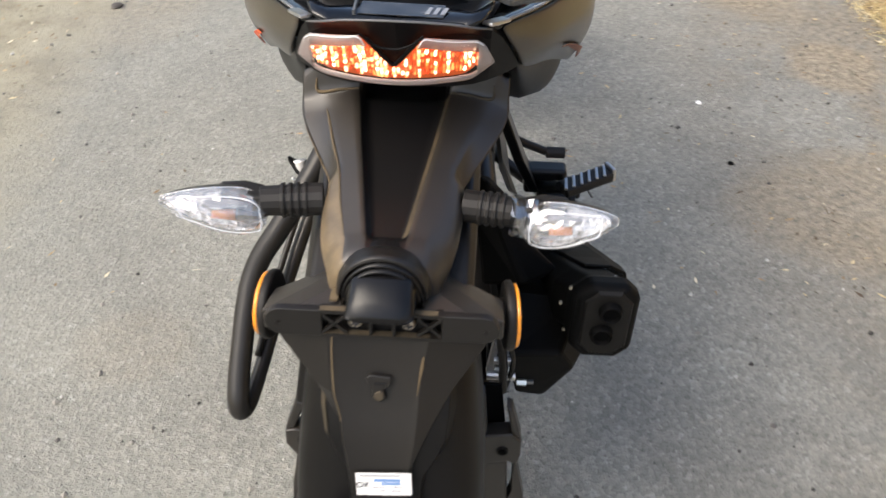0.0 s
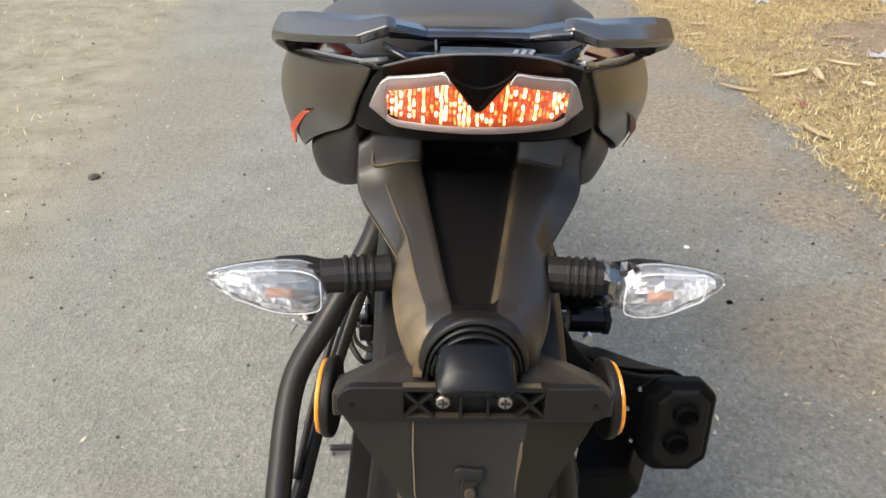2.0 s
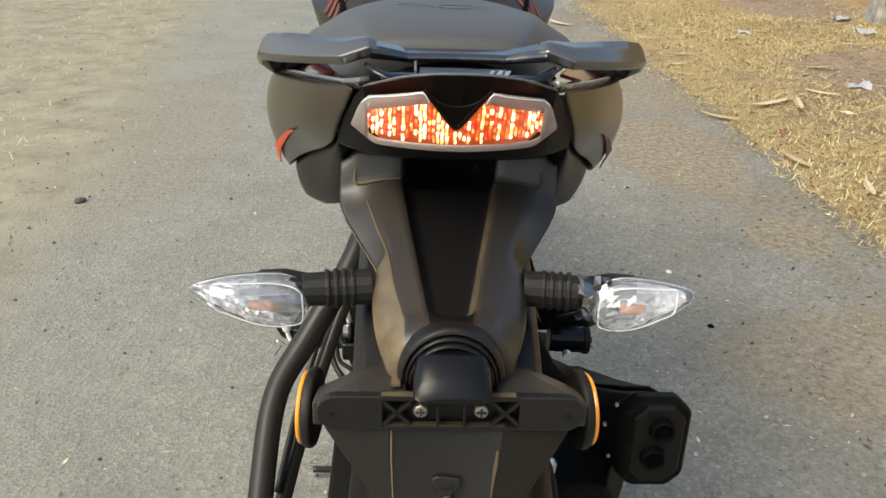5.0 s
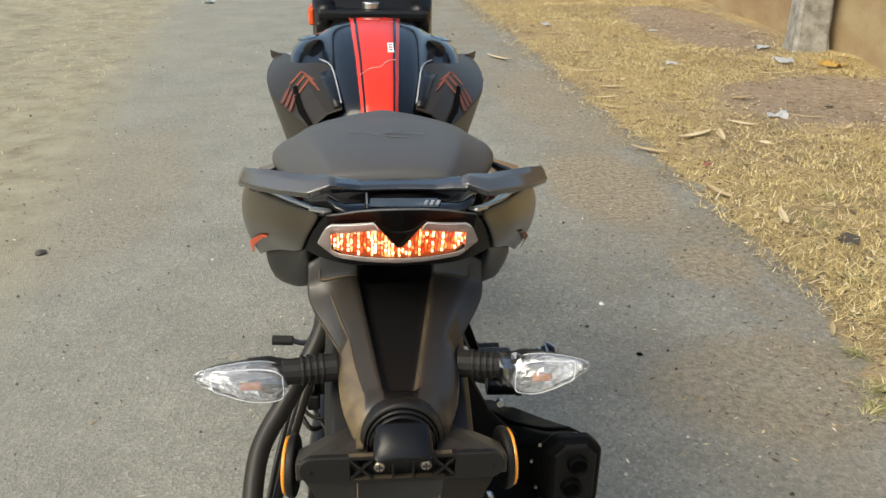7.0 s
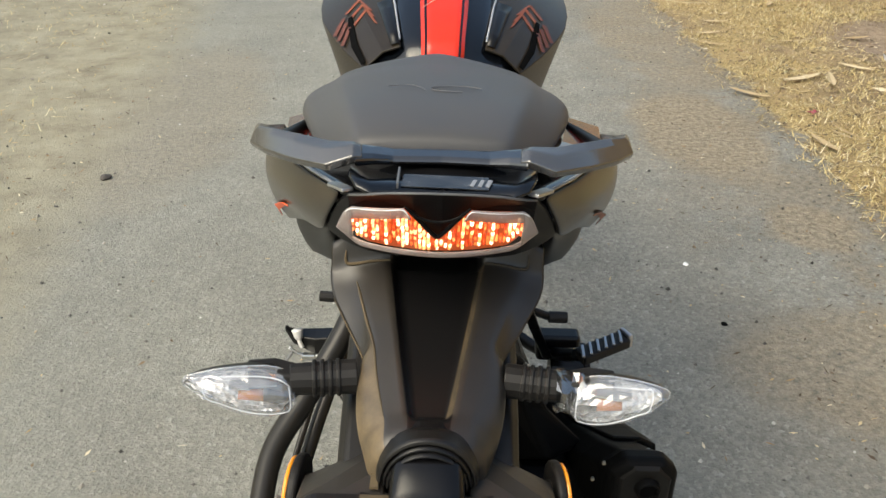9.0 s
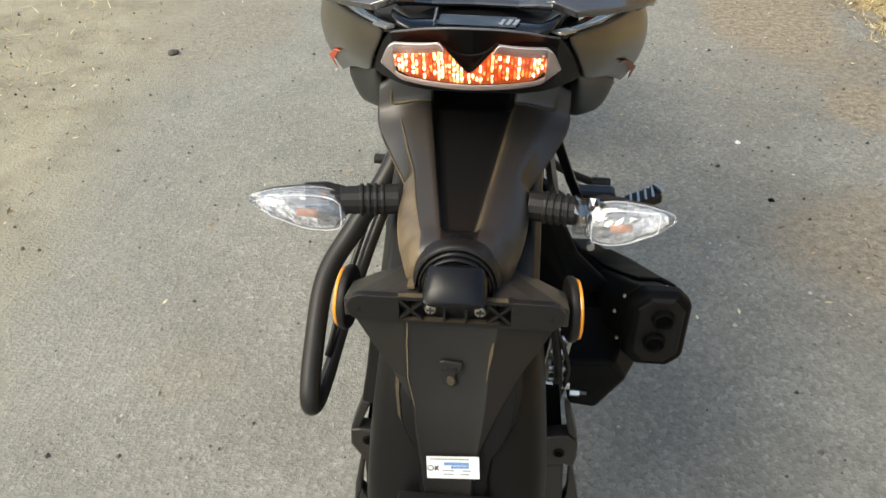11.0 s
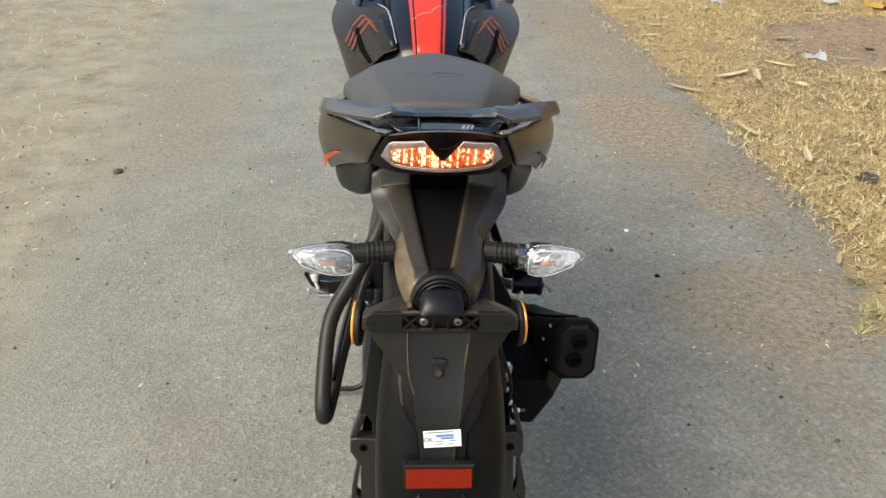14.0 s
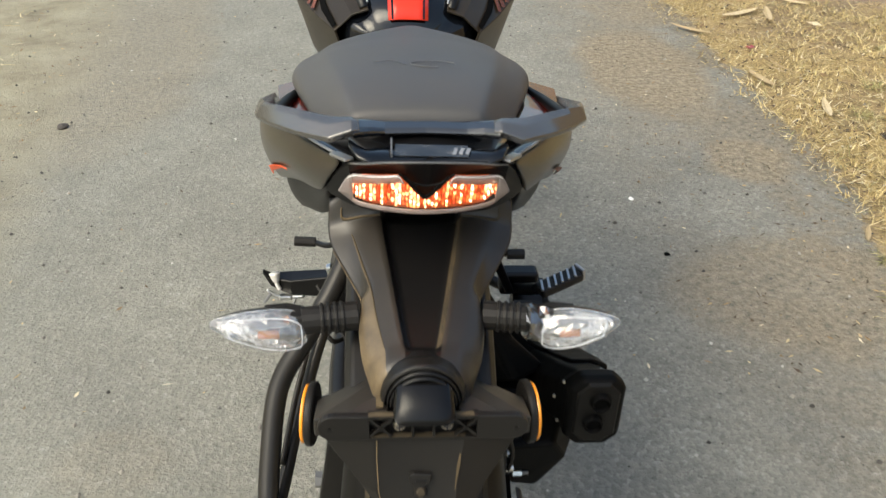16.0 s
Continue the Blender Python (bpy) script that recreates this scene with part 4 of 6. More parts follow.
def lamp_strip(shift, lows, highs, cols=COLS, n=5):
    rows = []
    for x in cols:
        lo, hi = lows(x), max(highs(x), lows(x) + 0.0004)
        rows.append([(x, lens_y(x, h) + shift, LAMP_Z + h) for h in (lo + (hi - lo) * q / (n - 1) for q in range(n))])
    return loft(rows, ring=False)


def cell_top(x):
    return lamp_top(x) - np.interp(abs(x), (0, 0.0185, 0.024, 0.06), (0.0010, 0.0014, 0.0092, 0.0110))


def cell_low(x):
    return lamp_low(x) + 0.0050


part("reflector", lamp_strip(0.000, lambda x: lamp_low(x) + 0.003 + max(0, abs(x) - 0.052) * 0.7, lambda x: lamp_top(x) - (0.006 if abs(x) > 0.0215 else 0.0006) - max(0, abs(x) - 0.055) * 1.0, [x for x in COLS if abs(x) < 0.0655]), lamp_back, tl, "red lamp reflector", smooth=True, solid=0.003)
inner = [x for x in COLS if abs(x) <= 0.0625]
part("rim", lamp_strip(-0.0085, lamp_low, cell_low, inner, 3), lamp_rim, tl, smooth=True, solid=0.0012)
for s in (-1, 1):
    part("rim", lamp_strip(-0.0085, cell_top, lamp_top, [x for x in inner if s * x >= 0.0184], 3), lamp_rim, tl, "frosted clear lamp surround", smooth=True, solid=0.0012)
    part("rim", lamp_strip(-0.0085, lamp_low, lamp_top, [x for x in COLS if s * x >= 0.0615], 4), lamp_rim, tl, smooth=True, solid=0.0012)
    # white tube draws the highlight on the lens's upper edge
    part("lens_edge", tube([(s * x, lens_y(x, lamp_top(x)) - 0.0085, LAMP_Z + lamp_top(x) - 0.0012) for x in (0.0195, 0.0235, 0.034, 0.048, 0.060, 0.066)], 0.0005, 6, steps=3), edge_lens, tl, smooth=True)
part("lens", lamp_strip(-0.0095, lambda x: lamp_low(x) + 0.002, lambda x: lamp_top(x) - 0.002), lamp_lens, tl, "clear lens", smooth=True)
rnd = random.Random(4)
dim_cells, lit_cells = bmesh.new(), bmesh.new()
glow = 0.5
for ix in range(-21, 22):
    glow = min(1.0, max(0.0, glow * 0.35 + rnd.random() * 0.75))
    for iz in range(11):
        x, hz = ix * 0.0031 + rnd.uniform(-0.0004, 0.0004), 0.0060 + iz * 0.0032 + rnd.uniform(-0.0004, 0.0004)
        if abs(x) > 0.0655 - abs(hz - 0.0185) * 0.40 or not cell_low(x) + 0.0010 < hz < cell_top(x) - 0.0006:
            continue
        lit = rnd.random() < (0.85 if glow > 0.60 else 0.18)
        if lit or rnd.random() < 0.8:
            g = rnd.uniform(0.8, 1.15) * (1.12 if lit else 0.9)
            bmesh.ops.create_icosphere(lit_cells if lit else dim_cells, subdivisions=1, radius=1.0, matrix=Matrix.Translation((x, lens_y(x, hz) - 0.0030, LAMP_Z + hz)) @ Matrix.Diagonal((0.00125 * g, 0.0014, 0.0020 * g, 1)))
part("lamp_cells", dim_cells, red_cell, tl, "glowing red lamp cells")
part("lit_cells", lit_cells, hot_cell, tl, "bright columns of lamp cells")

# tail side panels: inner edge, then rows going forward; each from the top edge to the lower edge
COWL = [
    ((0.070, -0.018, 0.914), (0.078, 0.000, 0.895), (0.086, 0.018, 0.876), (0.090, 0.035, 0.859)),
    ((0.075, -0.008, 0.913), (0.084, 0.010, 0.893), (0.092, 0.028, 0.873), (0.094, 0.044, 0.852)),
    ((0.102, 0.040, 0.905), (0.114, 0.052, 0.880), (0.117, 0.070, 0.856), (0.105, 0.085, 0.833)),
    ((0.126, 0.090, 0.896), (0.137, 0.100, 0.868), (0.138, 0.120, 0.843), (0.119, 0.135, 0.815)),
    ((0.151, 0.150, 0.885), (0.163, 0.160, 0.857), (0.161, 0.180, 0.818), (0.146, 0.200, 0.784)),
    ((0.168, 0.210, 0.876), (0.178, 0.220, 0.850), (0.176, 0.240, 0.803), (0.157, 0.258, 0.752)),
    ((0.152, 0.290, 0.836), (0.160, 0.300, 0.818), (0.160, 0.325, 0.788), (0.148, 0.340, 0.746)),
    ((0.135, 0.480, 0.785), (0.138, 0.480, 0.775), (0.134, 0.480, 0.755), (0.120, 0.480, 0.725)),
]
UNDER = [(0.086, 0.050, 0.850), (0.088, 0.062, 0.835), (0.091, 0.090, 0.812), (0.096, 0.135, 0.775), (0.102, 0.195, 0.729), (0.137, 0.245, 0.717), (0.146, 0.310, 0.717), (0.11, 0.48, 0.71)]


def lean(s, y, z):
    """The two side panels do not sit quite alike on the frame."""
    return min(1.0, max(0.0, (y - 0.04) / 0.1)) * ((0.85 - z) * 0.05 if s < 0 else min(0.0, 0.83 - z) * 0.10)


def off(s, p, out=0.0):
    return (TX + s * (p[0] + 0.0045 + out + lean(s, p[1], p[2])), p[1], p[2])


def panel_at(s, r, v, lift=0.0034):
    """A place on the side panel: r along its rows, v from the top edge down, 0 to 3."""
    i, k = min(int(r), len(COWL) - 2), min(int(v), 2)
    a, b, c, d = (Vector(COWL[p][q]) for p, q in ((i, k), (i + 1, k), (i, k + 1), (i + 1, k + 1)))
    p = a.lerp(b, r - i).lerp(c.lerp(d, r - i), v - k)
    return (TX + s * (p.x + 0.0045 + lift + lean(s, p.y, p.z)), p.y - lift * 0.6, p.z)


for s in (-1, 1):
    part("side_panel", loft([[off(s, p) for p in row] for row in COWL], ring=False), panel, bike, "dusty dark grey painted tail side panel", smooth=True, solid=0.004, subsurf=2)
    part("lower_panel", loft([[off(s, (row[3][0], row[3][1] + 0.004, row[3][2] + 0.014), -0.010), off(s, row[3], -0.004), off(s, [(a + b) / 2 for a, b in zip(row[3], u)], -0.0015), off(s, u), off(s, (0.062, u[1] + 0.010, u[2] + 0.015))] for row, u in zip(COWL, UNDER)], ring=False), guard_plastic, bike, "black plastic inner tail panel", smooth=True, solid=0.003, subsurf=1)
    part("side_flash", loft([[panel_at(s, r, a), panel_at(s, r, b)] for r, a, b in ((2.65, 2.10, 2.13), (3.1, 2.13, 2.25), (3.6, 2.22, 2.42), (4.1, 2.34, 2.58), (4.5, 2.48, 2.72), (4.85, 2.68, 2.80))], ring=False), orange if s < 0 else orange_faint, bike, "orange flash decal" if s < 0 else "faded orange flash decal", solid=0.0010)
    # gloss slot along the panel's top edge
    part("top_slot", loft([[off(s, COWL[i][0], -0.001), off(s, COWL[i][0], -0.016 - 0.002 * i)] for i in range(6)], ring=False), gloss, bike, "gloss black upper tail slot", smooth=True, solid=0.003)
    # bright line paints the slot edge's reflection
    part("slot_edge", tube([off(s, (COWL[i][0][0], COWL[i][0][1], COWL[i][0][2] + 0.002), -0.002) for i in range(0, 5)], 0.0014, 6), seam_glint, bike, smooth=True)
    part("top_panel", loft([[(TX + s * 0.088, 0.08, 0.903), (TX + s * 0.118, 0.085, 0.894)], [(TX + s * 0.108, 0.15, 0.894), (TX + s * 0.146, 0.15, 0.884)], [(TX + s * 0.125, 0.26, 0.880), (TX + s * 0.160, 0.26, 0.870)]], ring=False), maroon, bike, "gloss dark red upper tail panel", solid=0.003)

# black hood round the lamp, open tray in front of it
HOOD = [  # x, top y and z, bottom y and z
    (0.0, -0.062, 0.9340, -0.018, 0.862), (0.020, -0.0605, 0.9332, -0.0165, 0.862), (0.040, -0.054, 0.9295, -0.013, 0.861), (0.056, -0.044, 0.9235, -0.006, 0.860), (0.068, -0.030, 0.9170, 0.004, 0.859), (0.077, -0.009, 0.9020, 0.014, 0.858), (0.086, 0.013, 0.8810, 0.026, 0.857), (0.0925, 0.033, 0.8620, 0.037, 0.856)]
rows = []
for x, ty, tz, by, bz in [(-h[0], *h[1:]) for h in HOOD[:0:-1]] + HOOD:
    a = abs(x)
    if a < 0.074:
        lo, hi = lamp_low(x), lamp_top(x)
        f1, f2 = (lens_y(x, lo) + 0.002, LAMP_Z + lo), (lens_y(x, hi) + 0.003, LAMP_Z + hi)
    else:
        f1, f2 = ((by * 2 + ty) / 3, (bz * 2 + tz) / 3), ((by + ty * 2) / 3, (bz + tz * 2) / 3)
    rows.append([(TX + x, 0.07, bz - 0.006), (TX + x, by + 0.010, bz - 0.005), (TX + x, by, bz), (TX + x, *f1), (TX + x, *f2), (TX + x, ty, tz), (TX + x, ty + 0.006, tz + 0.0005), (TX + x * 0.97, ty + 0.016, tz - 0.008), (TX + x * 0.95, 0.07, tz - 0.012)])
part("lamp_bezel", loft(rows), gloss_worn, bike, "black bezel hood round the tail lamp", bevel=0.0015, smooth=True)
# thin pale tube paints the highlight along the hood's top edge
part("hood_edge", tube([(TX + x, y + 0.001, z + 0.0004) for x, y, z in [(-h[0], h[1], h[2]) for h in HOOD[4:0:-1]] + [h[:3] for h in HOOD[:5]]], 0.0010, 6, steps=3), gloss_edge, bike, smooth=True)
part("vee_lip", tube([(TX - 0.003 + x, lens_y(x, lamp_top(x)) - 0.004, LAMP_Z + lamp_top(x) + 0.003) for x in (-0.0185, -0.010, -0.003, 0, 0.003, 0.010, 0.0185)], 0.0018, 8), gloss_worn, bike, smooth=True)
part("hood_lip", tube([(TX - 0.003 + x, lens_y(x, h) - 0.0075, LAMP_Z + h) for x, h in ((-0.0225, 0.0490), (-0.016, 0.0420), (-0.008, 0.0378), (0, 0.0365), (0.008, 0.0378), (0.016, 0.0420), (0.0225, 0.0490))], 0.0010, 6), gloss_worn, bike, "worn pale lip of the hood", smooth=True)
tray = child("tail_tray", None, bike, "gloss black tray with a worn label under the grab rail")
tray.location.x = TX
part("pan", loft([[(-w, y, z + 0.006), (-w * 0.8, y, z), (0, y, z - 0.001), (w * 0.8, y, z), (w, y, z + 0.006)] for y, w, z in ((-0.045, 0.060, 0.925), (-0.02, 0.068, 0.925), (0.012, 0.070, 0.917), (0.05, 0.070, 0.908))], ring=False), gloss, tray, smooth=True, solid=0.003)
part("label", box(0.062, 0.022, 0.0008, (0.002, -0.024, 0.9272), turn=Euler((0, 0, radians(-2))).to_matrix()), label_worn, tray, "worn dark label")
for k in range(3):
    part("print", box(0.003, 0.012, 0.0008, (0.022 + 0.0055 * k, -0.026, 0.9278), turn=Euler((0, 0, radians(-14))).to_matrix()), ink_pale, tray)
part("rib", box(0.0016, 0.030, 0.004, (-0.032, -0.022, 0.929)), gloss_edge, tray)
rows = []
for y, hw, zt, zb in ((0.040, 0.080, 0.918, 0.85), (0.10, 0.10, 0.912, 0.83), (0.30, 0.11, 0.885, 0.78), (0.5, 0.11, 0.84, 0.74)):
    rows.append(both([(0, y, zt), (hw * 0.6, y, zt - 0.002), (hw * 0.93, y, zt - 0.014), (hw, y, (zt + zb) / 2), (hw * 0.9, y, zb), (0, y, zb)]))
part("tail_core", loft(rows), gloss, bike, "gloss black tail cowl", smooth=True, bevel=0.004)

# grab rail
rail = child("grab_rail", None, bike, "satin black cast grab rail with swept wings")
rail.location.x = 0.003
GR = [  # bridge line: x, y, z, height, depth
    (0.0, 0.016, 0.9305, 0.008, 0.022), (0.036, 0.014, 0.9305, 0.008, 0.022), (0.050, 0.006, 0.9345, 0.010, 0.024), (0.063, -0.004, 0.9385, 0.012, 0.028)]
WING = [  # upper front edge, lower rear edge
    ((0.0590, 0.006, 0.9430), (0.0575, -0.012, 0.9395)), ((0.0650, 0.005, 0.9455), (0.0630, -0.0165, 0.9420)), ((0.0840, 0.010, 0.9440), (0.0840, -0.018, 0.9350)), ((0.1080, 0.026, 0.9425), (0.1130, 0.007, 0.9295)),
    ((0.1300, 0.042, 0.9405), (0.1400, 0.039, 0.9230)), ((0.1445, 0.055, 0.9370), (0.1565, 0.066, 0.9185)), ((0.1520, 0.085, 0.9290), (0.1610, 0.088, 0.9100)), ((0.1585, 0.150, 0.9040), (0.1640, 0.150, 0.8900)), ((0.1600, 0.235, 0.8740), (0.1640, 0.235, 0.8620))]
for s in (-1, 1):
    rows = []
    for a, b in WING:
        a, b = Vector((s * a[0], *a[1:])), Vector((s * b[0], *b[1:]))
        mid = (a + b) / 2
        rows.append([a, mid + Vector((0, 0, 0.0032)), b, b + Vector((-s * 0.002, 0.004, -0.0065)), mid + Vector((-s * 0.004, 0.006, -0.0125)), a + Vector((-s * 0.004, 0.004, -0.0105))])
    part("wing", loft(rows), grip, rail, smooth=True, bevel=0.0022)
    part("mount", tube([(s * 0.146, 0.100, 0.903), (s * 0.135, 0.19, 0.886), (s * 0.10, 0.27, 0.88)], 0.0065, 8), guard_plastic, rail, smooth=True)
    part("bracket", box(0.009, 0.032, 0.003, (s * 0.073, -0.020, 0.9195), turn=Euler((radians(-14), 0, s * radians(-28))).to_matrix()), alloy, rail, "worn steel bracket", bevel=0.001)
rows = [[(x, y + dy * d / 2, z + dz * h / 2) for dy, dz in ((-1, 0), (-0.6, 0.8), (0.5, 1), (1, 0.4), (0.6, -1), (-0.7, -1))] for x, y, z, h, d in [(-a, b, c, d, e) for a, b, c, d, e in GR[3:0:-1]] + GR]
part("bridge", loft(rows), bridge_black, rail, "gloss black bridge between the wings", bevel=0.002)
part("bridge_plate", box(0.085, 0.03, 0.006, (0, 0.040, 0.929)), plastic_dark, rail, bevel=0.002)

# seats
rows = []
SEAT = [(0.024, 0.060, 0.926, 0.918), (0.028, 0.080, 0.938, 0.914), (0.034, 0.083, 0.944, 0.912), (0.08, 0.096, 0.949, 0.905), (0.13, 0.112, 0.950, 0.898), (0.20, 0.130, 0.948, 0.890), (0.230, 0.1358, 0.944, 0.885), (0.246, 0.1345, 0.943, 0.884), (0.260, 0.1310, 0.942, 0.884), (0.276, 0.1080, 0.941, 0.884), (0.292, 0.0640, 0.939, 0.884), (0.303, 0.0250, 0.936, 0.884), (0.309, 0.0110, 0.924, 0.884)]
for y, hw, zt, zb in SEAT:
    y, hw = 0.024 + (y - 0.024) * 0.965, hw * 0.968
    # the cushion is flat behind and crowned towards its front
    crown = min(1.0, max(0.0, (y - 0.09) / 0.13))
    rows.append([(x - 0.004, y, z) for x, y, z in both([(0, y, zt), (hw * 0.42, y, zt - 0.0008 - 0.0050 * crown), (hw * 0.68, y, zt - 0.0036 - 0.0115 * crown), (hw * 0.74, y, zt - 0.0060 - 0.0140 * crown), (hw * 0.80, y, zt - 0.0120 - 0.0140 * crown), (hw * 0.975, y, zt - 0.0365), (hw * 1.005, y, min(zt - 0.043, zb + 0.012)), (hw * 1.01, y, zb + 0.004), (hw * 0.94, y, zb - 0.010), (0, y, zb - 0.012)])])
ps = part("pillion_seat", loft(rows), seat_skin, bike, "grained black pillion seat pad", smooth=True, subsurf=2)
part("stitched_mark", tube([(0.022 * math.cos(a) + 0.014, 0.125 + 0.008 * math.sin(a), 0.9496) for a in (math.tau * k / 14 for k in range(12))], 0.0006, 5, steps=2), motif, ps, "pale stitched motif")
part("stitched_mark", tube([(-0.045, 0.128, 0.9496), (-0.025, 0.132, 0.9499), (-0.012, 0.120, 0.9499)], 0.0005, 5), motif, ps)
rows = []
for y, hw, zt, zb in ((0.30, 0.09, 0.87, 0.80), (0.36, 0.12, 0.835, 0.78), (0.45, 0.125, 0.82, 0.77), (0.55, 0.10, 0.825, 0.77), (0.62, 0.075, 0.835, 0.78)):
    rows.append(both([(0, y, zt), (hw * 0.6, y, zt - 0.003), (hw * 0.95, y, zt - 0.02), (hw, y, zb), (0, y, zb - 0.01)]))
part("rider_seat", loft(rows), seat_skin, bike, "black rider seat pad", smooth=True, subsurf=2)

# tank
TANK = [  # y, half width, top z, widest z, bottom z, ridge half width
    (0.56, 0.085, 0.855, 0.83, 0.70, 0.05), (0.60, 0.115, 0.882, 0.84, 0.68, 0.06), (0.68, 0.150, 0.912, 0.85, 0.66, 0.068), (0.76, 0.180, 0.935, 0.862, 0.65, 0.075),
    (0.84, 0.192, 0.952, 0.872, 0.65, 0.082), (0.91, 0.186, 0.958, 0.88, 0.66, 0.088), (0.97, 0.165, 0.945, 0.88, 0.68, 0.085), (1.02, 0.135, 0.92, 0.87, 0.70, 0.07)]
rows = []
for y, hw, zt, zw, zb, rh in TANK:
    rows.append(both([(0, y, zt), (rh * 0.55, y, zt - 0.002), (rh, y, zt - 0.010), (rh * 1.12, y, zt - 0.026), (hw * 0.80, y, zw + (zt - zw) * (0.55 if y > 0.8 else 0.25)), (hw * 0.9, y, zw), (hw * 0.85, y, zb), (0, y, zb)]))
part("tank", loft(rows), gloss, bike, "gloss black fuel tank", smooth=True, subsurf=2)
STRIPE = [(0.556, 0.8560, 0.029), (0.585, 0.8745, 0.030), (0.63, 0.897, 0.033), (0.70, 0.918, 0.036), (0.78, 0.9395, 0.041), (0.86, 0.9525, 0.045), (0.92, 0.9545, 0.048), (0.945, 0.950, 0.049)]
part("tank_stripe", loft([[(-w, y, z + 0.0005), (-w * 0.5, y, z + 0.0018), (w * 0.5, y, z + 0.0018), (w, y, z + 0.0005)] for y, z, w in STRIPE], ring=False), red_paint, bike, "bright red racing stripe", smooth=True, solid=0.0012)
for s in (-1, 1):
    part("pin_stripe", loft([[(s * w * 0.74, y, z + 0.0026), (s * w * 0.84, y, z + 0.0024)] for y, z, w in STRIPE], ring=False), gloss, bike, "thin black pin stripe", smooth=True)
def stripe_at(x, y):
    return (x, y, np.interp(y, [q[0] for q in STRIPE], [q[1] for q in STRIPE]) + 0.0032)


part("scratch", tube([stripe_at(x, y) for x, y in ((-0.030, 0.645), (-0.012, 0.667), (0.004, 0.672), (0.016, 0.690), (0.032, 0.698))], [0.0003, 0.0009, 0.0007, 0.0010, 0.0003], 5), scratch_paint, bike, "pale scratch in the red paint")
tag = child("tank_label", None, bike, "small white tank label")
tag.matrix_basis = pose(0.024, 0.742, 0.9325, 15)
part("paper", box(0.010, 0.036, 0.0008), paper, tag)
for k in (-1, 0, 1):
    part("print", box(0.006, 0.005, 0.0006, (0, k * 0.01, 0.0006)), orange_dim, tag)
SHROUD = [  # y, then x and z of the inner edge, middle, outer edge and foot
    (0.585, 0.058, 0.862, 0.082, 0.854, 0.108, 0.830, 0.085, 0.70), (0.64, 0.066, 0.884, 0.104, 0.872, 0.142, 0.840, 0.10, 0.68), (0.70, 0.074, 0.898, 0.122, 0.882, 0.170, 0.850, 0.12, 0.66),
    (0.745, 0.084, 0.903, 0.138, 0.886, 0.186, 0.856, 0.14, 0.65), (0.80, 0.114, 0.902, 0.157, 0.888, 0.195, 0.863, 0.155, 0.65), (0.85, 0.145, 0.896, 0.170, 0.887, 0.198, 0.869, 0.16, 0.66), (0.89, 0.162, 0.892, 0.178, 0.885, 0.196, 0.874, 0.165, 0.70), (0.93, 0.175, 0.889, 0.184, 0.884, 0.192, 0.877, 0.17, 0.75)]


def shroud_at(s, y, f, lift=0.0030):
    """A place on the shroud at y, with f from its inner to its outer edge."""
    for a, b in zip(SHROUD, SHROUD[1:]):
        if a[0] <= y <= b[0]:
            u = (y - a[0]) / (b[0] - a[0])
            c = [p + (q - p) * u for p, q in zip(a, b)]
    i, u = (1, f * 2) if f < 0.5 else (3, f * 2 - 1)
    return (s * (c[i] + (c[i + 2] - c[i]) * u + lift * f), y - lift, c[i + 1] + (c[i + 3] - c[i + 1]) * u + lift)


